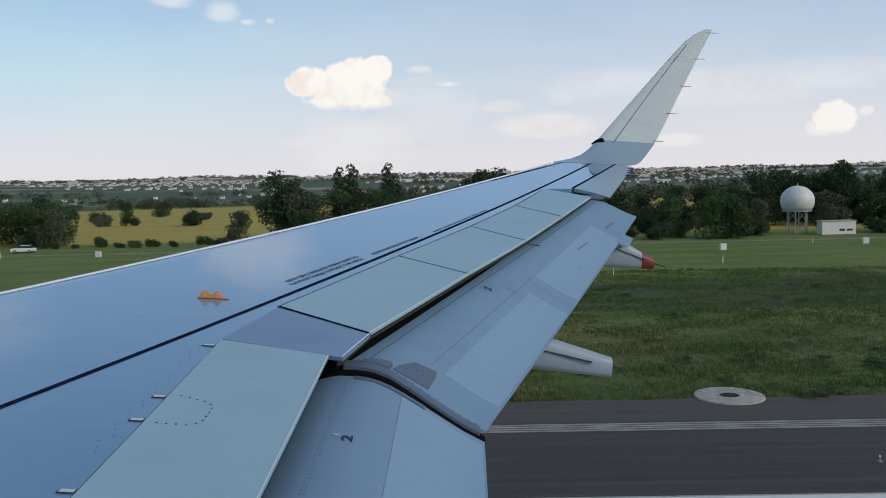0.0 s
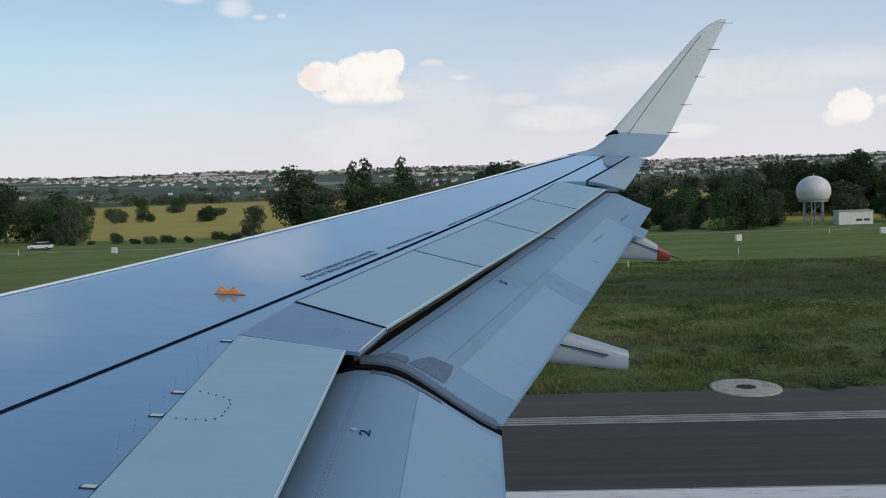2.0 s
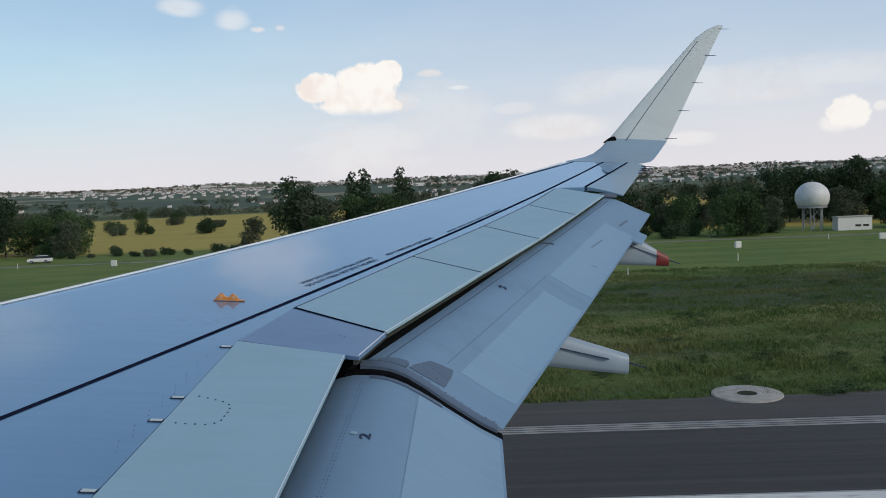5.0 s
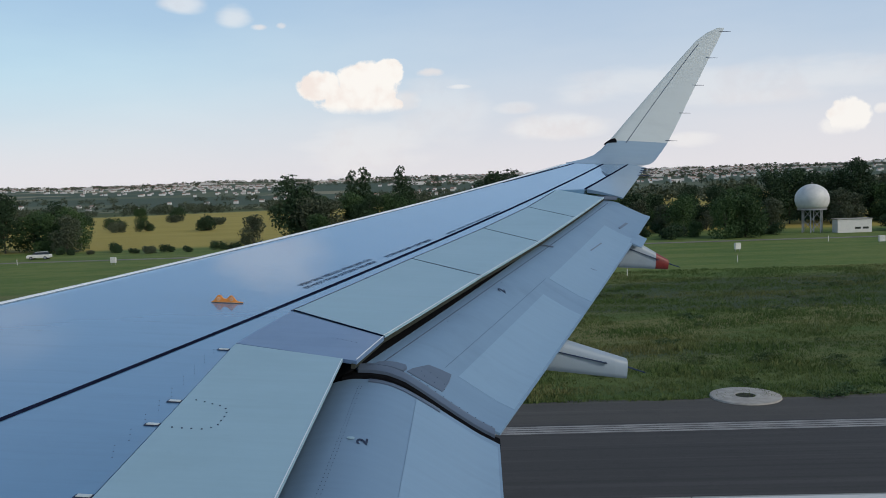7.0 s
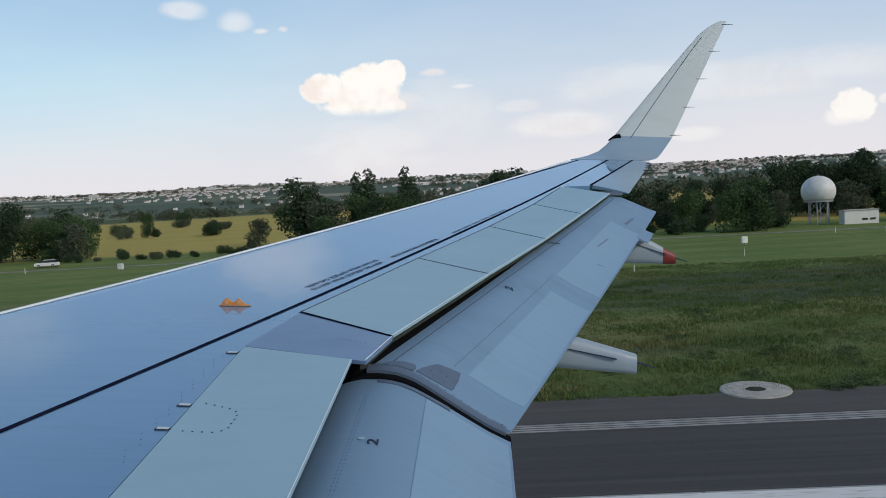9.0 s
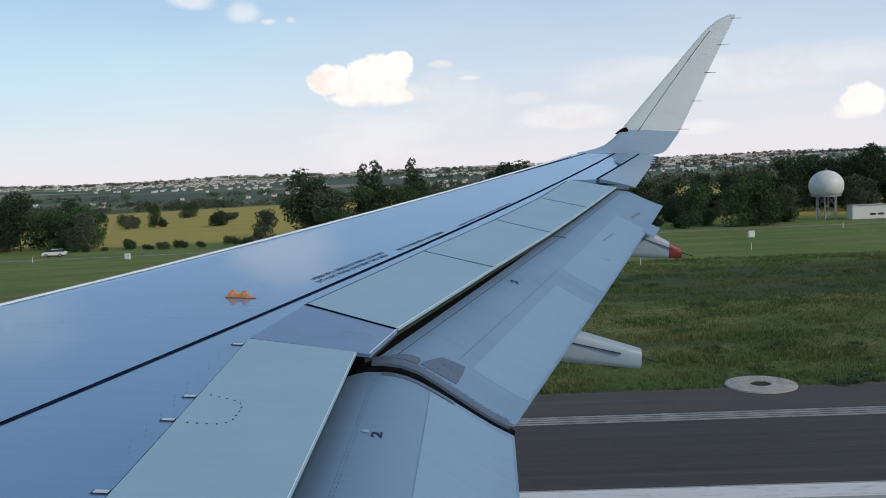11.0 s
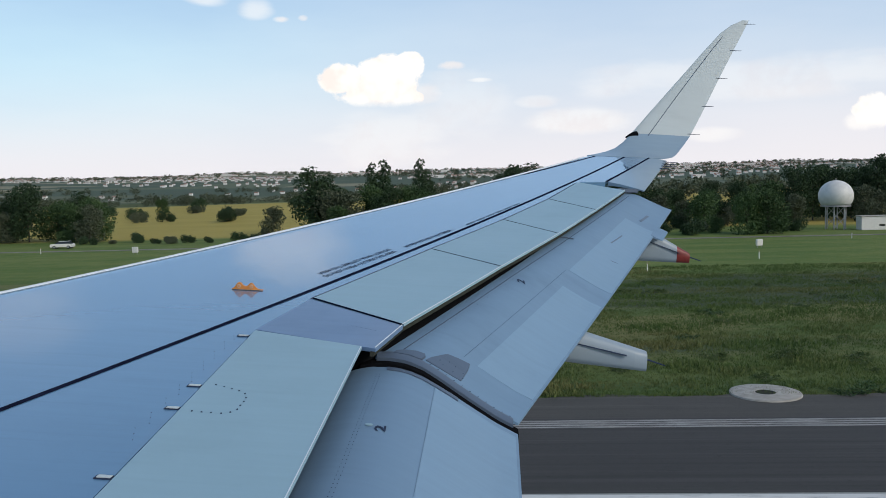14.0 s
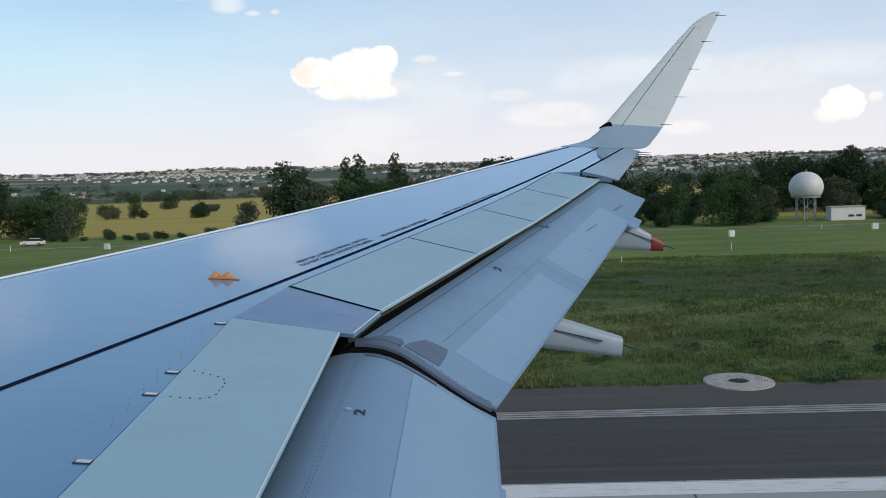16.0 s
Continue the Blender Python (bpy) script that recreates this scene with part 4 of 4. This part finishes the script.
for j in range(6):
    a, c2 = math.tau * j / 6, math.tau * (j + 1) / 6
    p0, p1 = (2.1 * math.cos(a), 2.1 * math.sin(a)), (2.1 * math.cos(c2), 2.1 * math.sin(c2))
    bm = bmesh.new()
    tube(bm, [(*p0, 0), (*p0, 4.9)], [0.13, 0.13], 8)
    part("leg", bm, M_STEEL, radar)
    for z0, z1 in ((0.2, 2.5), (2.5, 4.8)):
        bm = bmesh.new()
        tube(bm, [(*p0, z0), (*p1, z1)], [0.07, 0.07], 6)
        part("brace", bm, M_STEEL, radar)
hut = thing("equipment_hut", "low white flat-roofed equipment hut beside the radar tower", "hut", pose(56.0, 128, 0))
hut.scale = (0.75, 0.75, 0.75)
bm = bmesh.new()
box(bm, 0, 0, 1.3, 6.6, 2.6, 2.6, 0, 0.03)
part("wall", bm, M_POST, hut)
bm = bmesh.new()
box(bm, 0, 0, 2.67, 6.9, 2.9, 0.14, 0, 0.02)
part("roof", bm, M_KERB, hut, "pale concrete roof slab")
for dx in (0.6, 2.1):
    bm = bmesh.new()
    box(bm, dx, -1.31, 0.9, 1.1, 0.06, 0.4, 0, 0.01)
    part("vent", bm, M_SEAL, hut, "dark wall vent")


# ---- trees ----
def leaf_material(name, dark, light):
    m, n, b = material(name, 0.75)
    b.inputs["Specular IOR Level"].default_value = 0.2
    isl = n.add("ShaderNodeNewGeometry").outputs["Random Per Island"]
    tone = n.add("ShaderNodeObjectInfo").outputs["Random"]
    c = n.mix(isl, dark, light)
    c = n.mix(n.math("MULTIPLY", tone, 0.5), c, tuple(x * 0.6 for x in dark))
    n.put(b.inputs["Base Color"], c)
    return m


M_LEAF = leaf_material("leaves", (0.020, 0.042, 0.020), (0.058, 0.098, 0.042))
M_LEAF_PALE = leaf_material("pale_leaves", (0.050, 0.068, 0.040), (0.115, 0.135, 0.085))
M_LEAF_LIGHT = leaf_material("bright_leaves", (0.032, 0.066, 0.024), (0.080, 0.135, 0.048))
M_LEAF_WEED = leaf_material("weed_leaves", (0.050, 0.085, 0.030), (0.120, 0.165, 0.060))
M_BARK = plain("bark", (0.075, 0.062, 0.050), 0.9, scale=6.0, bump=0.6)


def leaf_cloud(rng, centres, count, size):
    """Leaf sprays as small bent quads set round lobes; returns verts and faces."""
    c = np.array(centres)
    w = c[:, 3] ** 2
    idx = rng.choice(len(c), count, p=w / w.sum())
    d = rng.normal(size=(count, 3))
    d /= np.linalg.norm(d, axis=1)[:, None]
    rad = c[idx, 3] * np.clip(rng.normal(0.86, 0.17, count), 0.2, 1.18)
    p = c[idx, :3] + d * rad[:, None] * np.array([1, 1, 0.92])
    a = rng.normal(size=(count, 3)) + d * 0.3
    a /= np.linalg.norm(a, axis=1)[:, None]
    b2 = np.cross(a, rng.normal(size=(count, 3)))
    b2 /= np.linalg.norm(b2, axis=1)[:, None]
    s = size * rng.uniform(0.55, 1.25, count)[:, None]
    v = np.stack([p - a * s, p - b2 * s * 0.6, p + a * s, p + b2 * s * 0.6], 1).reshape(-1, 3)
    return v, np.arange(count * 4).reshape(-1, 4)


def cloud_mesh(name, v, f, mat):
    me = bpy.data.meshes.new(name)
    me.from_pydata(v.tolist(), [], f.tolist())
    me.materials.append(mat)
    return me


def tree(name, label, seed, h, w, kind, mat, count, size, trunk=0.22):
    """Trunk with limbs and a lobed crown of leaf sprays, standing at the origin."""
    rng = np.random.default_rng(seed)
    ob = thing(name, label, "tree" if "tree" in name or "poplar" in name else "bush", Matrix())
    centres = []
    if kind == "poplar":
        for k in range(12):
            z = h * (0.12 + 0.8 * k / 11)
            centres.append((rng.normal(0, w * 0.08), rng.normal(0, w * 0.08), z, w * 0.5 * (1 - 0.65 * abs(k / 11 - 0.35)) * rng.uniform(0.8, 1.1)))
    elif kind == "bush":
        for k in range(9):
            a, r = rng.uniform(0, math.tau), w * 0.36 * math.sqrt(rng.uniform())
            centres.append((r * math.cos(a), r * math.sin(a), h * rng.uniform(0.28, 0.62), h * rng.uniform(0.26, 0.42)))
    else:
        for k in range(17):
            a, r = rng.uniform(0, math.tau), w * 0.37 * math.sqrt(rng.uniform())
            z = h * rng.uniform(0.30, 0.86)
            lim = w * (0.28 if z < h * 0.75 else 0.20)
            centres.append((r * math.cos(a) * (1.15 - z / h * 0.5), r * math.sin(a) * (1.15 - z / h * 0.5), z, lim * rng.uniform(0.6, 1.1)))
        centres.append((0, 0, h * 0.86, w * 0.17))
        for k in range(6):
            a = rng.uniform(0, math.tau)
            centres.append((w * 0.3 * math.cos(a), w * 0.3 * math.sin(a), h * 0.16, w * 0.2))
    bm = bmesh.new()
    lean = rng.normal(0, 0.02 * h, 2)
    if kind != "bush":
        tube(bm, [(0, 0, -0.1), (lean[0] * 0.3, lean[1] * 0.3, h * 0.3), (lean[0], lean[1], h * 0.8)], [trunk, trunk * 0.75, trunk * 0.2], 8)
    for cx, cy, cz, _ in centres[:9]:
        z0 = cz * 0.45
        tube(bm, [(cx * 0.03, cy * 0.03, z0), (cx * 0.5, cy * 0.5, cz * 0.8), (cx, cy, cz)], [trunk * 0.35, trunk * 0.22, trunk * 0.08], 5)
    part("trunk", bm, M_BARK, ob, "brown branching trunk")
    v, f = leaf_cloud(rng, centres, count, size)
    v[:, 2] = np.maximum(v[:, 2], 0.05)
    crown = new("crown", cloud_mesh("crown", v, f, mat))
    crown.parent = ob
    return ob


KINDS = [tree("tree", "broad dark green leafy tree in the airfield tree line", 11, 14.0, 10.0, "broad", M_LEAF, 6000, 0.30),
         tree("tree", "tall dark green leafy tree in the airfield tree line", 12, 16.0, 9.0, "broad", M_LEAF, 6000, 0.30),
         tree("tree", "rounded mid-green leafy tree in the airfield tree line", 13, 11.0, 9.5, "broad", M_LEAF_LIGHT, 5000, 0.28),
         tree("tree", "greyish-green willow-like tree in the airfield tree line", 14, 10.5, 8.0, "broad", M_LEAF_PALE, 4200, 0.28),
         tree("poplar", "slender dark green poplar above the tree line", 15, 16.0, 3.6, "poplar", M_LEAF, 2800, 0.28),
         tree("bush", "low dense dark green bush beside the field", 16, 4.2, 7.0, "bush", M_LEAF, 2200, 0.25),
         tree("bush", "low greyish-green bush beside the field", 17, 3.6, 6.0, "bush", M_LEAF_PALE, 2000, 0.24)]
used = set()
rng = random.Random(5)


def plant(k, x, y, s, group):
    m = pose(x, y, land(x, y) - 0.05, 0, 0, rng.uniform(0, 360))
    ob = KINDS[k]
    if k in used:
        ob = copy_thing(ob, m)
    else:
        used.add(k)
        ob.matrix_basis = m
    ob.scale = (s * rng.uniform(0.92, 1.1), s * rng.uniform(0.92, 1.1), s * rng.uniform(0.94, 1.06))
    tagged(ob, group=group)


BELT = "airfield tree line"
# the belt on the right: a low gap, then a closed wood of middling height
x = 30.0
while x < 150:
    y = 152 + rng.uniform(-4, 4) + 0.06 * x
    low = 0.62 if x < 45 else 1.0
    plant(rng.choice((0, 1, 1, 0, 2)), x, y, rng.uniform(0.60, 0.74) * low, BELT)
    if rng.random() < 0.8:
        plant(rng.choice((2, 3, 2)), x + 2, y - 6, rng.uniform(0.45, 0.65) * low, BELT)
    if rng.random() < 0.7:
        plant(rng.choice((0, 1)), x + 1, y + 9, rng.uniform(0.64, 0.78) * low, BELT)
    x += rng.uniform(3.4, 5.0)
# scrub in front of it, dark and grey-green, left open round the radar
x = 20.0
while x < 120:
    y = 126 + rng.uniform(-2.5, 6)
    if not 46 < x < 61:
        plant(rng.choice((5, 5, 6, 6, 2)), x, y, rng.uniform(0.42, 0.72) * (0.55 if rng.random() < 0.25 else 1.0), "scrub by the perimeter road")
    x += rng.uniform(1.8, 3.4)
# the row in the middle
x = -27.0
while x < 32:
    y = 144 + rng.uniform(-3, 3)
    plant(rng.choice((2, 2, 0, 3)), x, y, rng.uniform(0.58, 0.74) * (0.8 if x > 14 else 1.0), BELT)
    if rng.random() < 0.7:
        plant(rng.choice((5, 6, 2)), x + 2, y - 5, rng.uniform(0.45, 0.65), BELT)
    x += rng.uniform(3.0, 4.6)
# the dark clump on the left
x = -112.0
while x < -65:
    y = 143 + rng.uniform(-3, 3)
    plant(rng.choice((0, 1, 0, 2)), x, y, rng.uniform(0.58, 0.72), BELT)
    if rng.random() < 0.7:
        plant(rng.choice((2, 5, 3)), x + 1.5, y - 5, rng.uniform(0.45, 0.65), BELT)
    x += rng.uniform(3.2, 4.8)
# low hedge before the golden field, then trees that stand apart
x = -65.0
while x < -27:
    plant(rng.choice((5, 6, 5)), x, 131 + rng.uniform(-2, 3), rng.uniform(0.22, 0.45), "scrub by the perimeter road")
    x += rng.uniform(1.8, 4.2)
for k, x, y, s in ((0, -31, 146, 0.86), (0, -28.5, 148, 0.80), (3, -37, 143, 0.52), (4, -21, 151, 0.80), (4, -19, 152, 0.86), (4, -12.5, 152, 0.78), (4, -11, 153, 0.7),
                   (1, 4, 150, 0.76), (0, 7, 151, 0.80), (1, 26, 150, 0.72), (0, 22, 150, 0.78)):
    plant(k, x, y, s, BELT)
for k, x, y, s in ((5, -64, 205, 0.9), (6, -88, 210, 0.9), (5, -82, 212, 0.7), (6, -72, 240, 0.8), (5, -98, 232, 0.8), (5, -52, 262, 0.9), (6, -96, 275, 0.9), (5, -120, 262, 0.8), (2, -112, 286, 0.5),
                   (5, -60, 305, 0.9), (2, -64, 330, 0.62), (2, -70, 332, 0.6), (2, -58, 335, 0.58), (5, -76, 330, 0.9), (5, -120, 345, 1.0), (6, -160, 320, 1.0), (5, 40, 200, 0.7), (6, 52, 215, 0.8), (2, 70, 235, 0.5)):
    plant(k, x, y, s, "bushes in the golden field")


# ---- distance: woods, hedges and the town, too many to count ----
def far_woods():
    r = np.random.default_rng(21)
    vs, fs, base = [], [], 0
    spots = []
    for x0, x1, y, depth, n, hh in ((-340, 90, 430, 5, 260, 6), (60, 420, 330, 16, 200, 8), (-420, -230, 520, 12, 60, 6), (-520, -150, 700, 14, 90, 7), (-60, 500, 560, 40, 260, 9), (-900, 100, 1000, 25, 170, 9), (100, 900, 860, 90, 300, 11),
                                    (-1200, 1300, 1350, 40, 330, 10), (-1500, 1700, 1850, 60, 420, 11), (-1900, 2200, 2450, 90, 520, 12), (-2300, 2700, 3100, 110, 600, 13), (-2800, 3100, 3750, 110, 600, 13), (-3000, 3300, 4250, 60, 500, 12)):
        t = r.uniform(0, 1, n)
        clump = np.array([noise.noise((float(a) * 9, y * 0.01, 0.0)) for a in t])
        for a, c in zip(t, clump):
            if c < -0.12:
                continue
            spots.append((x0 + (x1 - x0) * a, y + r.normal(0, depth) + 40 * c, hh * r.uniform(0.55, 1.1)))
    for x, y, h in spots:
        z = land(x, y)
        n = 130 if y < 900 else 44
        lobes = [(x + r.normal(0, h * 0.35), y + r.normal(0, h * 0.3), z + h * r.uniform(0.3, 0.7), h * r.uniform(0.28, 0.42)) for _ in range(5)]
        v, f = leaf_cloud(r, lobes, n, h * (0.10 if y < 900 else 0.17))
        vs.append(v)
        fs.append(f + base)
        base += len(v)
    # pale leaves lighten these woods: haze painted into the foliage colour
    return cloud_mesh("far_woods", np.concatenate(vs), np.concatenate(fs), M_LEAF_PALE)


tagged(new("far_woods", far_woods()), "distant woods and hedgerows, haze put into their pale leaf colour", "woods", kind="stuff")

M_WALLS = plain("house_walls", (0.78, 0.76, 0.72), 0.8, scale=0.02, vary=0.35)
M_ROOFS = plain("house_roofs", (0.34, 0.21, 0.16), 0.8, scale=0.01, vary=0.45)


def far_town():
    r = np.random.default_rng(33)
    v, f, mats = [], [], []
    for _ in range(7000):
        x = r.uniform(-2300, 2600)
        y = r.choice([1300, 1700, 2200, 2600, 3000, 3500], p=[0.04, 0.10, 0.2, 0.26, 0.24, 0.16]) + r.normal(0, 140)
        if noise.noise((x / 500, y / 400, 7.0)) < -0.05:
            continue
        z = land(x, y) - 0.5
        big = r.random() < 0.015
        a, b, h = (r.uniform(18, 36), r.uniform(9, 14), r.uniform(6, 10)) if big else (r.uniform(4, 7.5), r.uniform(4, 7), r.uniform(2.6, 5))
        g = 0.3 if big else r.uniform(1.0, 2.0)
        i = len(v)
        v += [(x - a / 2, y - b / 2, z), (x + a / 2, y - b / 2, z), (x + a / 2, y + b / 2, z), (x - a / 2, y + b / 2, z)]
        v += [(p[0], p[1], z + h) for p in v[i:i + 4]]
        v += [(x - a / 2, y, z + h + g), (x + a / 2, y, z + h + g)]
        f += [(i, i + 1, i + 5, i + 4), (i + 1, i + 2, i + 6, i + 5), (i + 2, i + 3, i + 7, i + 6), (i + 3, i, i + 4, i + 7), (i + 5, i + 6, i + 9), (i + 7, i + 4, i + 8), (i + 4, i + 5, i + 9, i + 8), (i + 6, i + 7, i + 8, i + 9)]
        mats += [0, 0, 0, 0, 0, 0, 1, 1]
    me = bpy.data.meshes.new("far_town")
    me.from_pydata(v, [], f)
    me.materials.append(M_WALLS)
    me.materials.append(M_ROOFS)
    me.polygons.foreach_set("material_index", mats)
    return me


tagged(new("far_town", far_town()), "pale houses with red roofs scattered over distant hills", "town", kind="stuff")

# ---- grass ----
M_BLADE, n, b = material("grass_blades", 0.8)
isl = n.add("ShaderNodeNewGeometry").outputs["Random Per Island"]
at = n.add("ShaderNodeNewGeometry").outputs["Position"]
patch = n.noise(n.stretch(at, 0.06, 0.18, 1), 1.0, 4.0)
gcol = n.mix(isl, (0.048, 0.085, 0.024), (0.105, 0.160, 0.048))
n.put(b.inputs["Base Color"], n.mix(n.math("MULTIPLY", n.step(patch, 0.45, 0.68), 0.7), gcol, n.mix(isl, (0.135, 0.13, 0.050), (0.24, 0.22, 0.10))))
b.inputs["Specular IOR Level"].default_value = 0.15


def grass(count, x0, x1, y0, y1, tall, seed, blades=5):
    r = np.random.default_rng(seed)
    x = r.uniform(x0, x1, count)
    y = y0 + (y1 - y0) * r.uniform(0, 1, count) ** 1.3
    dens = np.array([noise.noise((float(a) * 0.25, float(c) * 0.4, 1.0)) for a, c in zip(x, y)])
    hgt = tall * (0.55 + 0.9 * np.clip(dens + 0.4, 0, 1)) * r.uniform(0.6, 1.3, count)
    x, y, hgt = np.repeat(x, blades), np.repeat(y, blades), np.repeat(hgt, blades) * r.uniform(0.6, 1.1, count * blades)
    m = len(x)
    a = r.uniform(0, math.tau, m)
    wd = hgt * r.uniform(0.07, 0.16, m)
    px, py = x + r.normal(0, 0.09, m), y + r.normal(0, 0.09, m)
    lx, ly = r.normal(0, 0.35, m) * hgt, r.normal(0, 0.35, m) * hgt
    dx, dy = np.cos(a) * wd, np.sin(a) * wd
    zero = np.zeros(m)
    v = np.stack([np.stack([px - dx, py - dy, zero], 1), np.stack([px + dx, py + dy, zero], 1), np.stack([px + lx * 0.5 + dx * 0.7, py + ly * 0.5 + dy * 0.7, hgt * 0.6], 1), np.stack([px + lx, py + ly, hgt], 1)], 1).reshape(-1, 3)
    return cloud_mesh("grass", v, np.arange(m * 4).reshape(-1, 4), M_BLADE)


tagged(new("grass", grass(70000, 0, 50, 33.5, 82, 0.15, 4)), "rough unmown green and straw grass beside the runway", "grass", kind="stuff")

# low weeds in the rough grass
KW = tree("weed_bush", "low dark green weed clump in rough grass", 18, 0.55, 1.9, "bush", M_LEAF_LIGHT, 520, 0.055, 0.02)
KW2 = tree("weed_bush", "low leafy green weed clump in rough grass", 19, 0.5, 1.5, "bush", M_LEAF_WEED, 480, 0.055, 0.02)
for i in range(90):
    src = KW if i % 2 else KW2
    band = rng.choice((36, 38, 40, 46, 54, 60, 66, 68))
    m = pose(rng.uniform(1, 46), band + rng.gauss(0, 1.6), -0.02, 0, 0, rng.uniform(0, 360))
    if i < 2:
        src.matrix_basis = m
        ob = src
    else:
        ob = copy_thing(src, m)
    s = rng.uniform(0.5, 1.25)
    ob.scale = (s * 1.2, s, s * rng.uniform(0.4, 0.75))
    tagged(ob, category="weed", group="weeds in rough grass")

# concrete slabs of the runway
bm = bmesh.new()
box(bm, 0, 0, 0, 7.47, 4.97, 0.06, 0, 0.012)
slab_mesh = mesh_of("slab", bm, M_CONCRETE)
slab_home = bpy.data.objects["runway_base"]
for i in range(-8, 12):
    for j in range(9):
        s = new("slab", slab_mesh)
        s.parent = slab_home
        s.matrix_basis = pose(i * 7.5 + 2.0, 20.5 - 5.0 * j, 0.014 + 0.002 * ((i * 7 + j * 3) % 3))
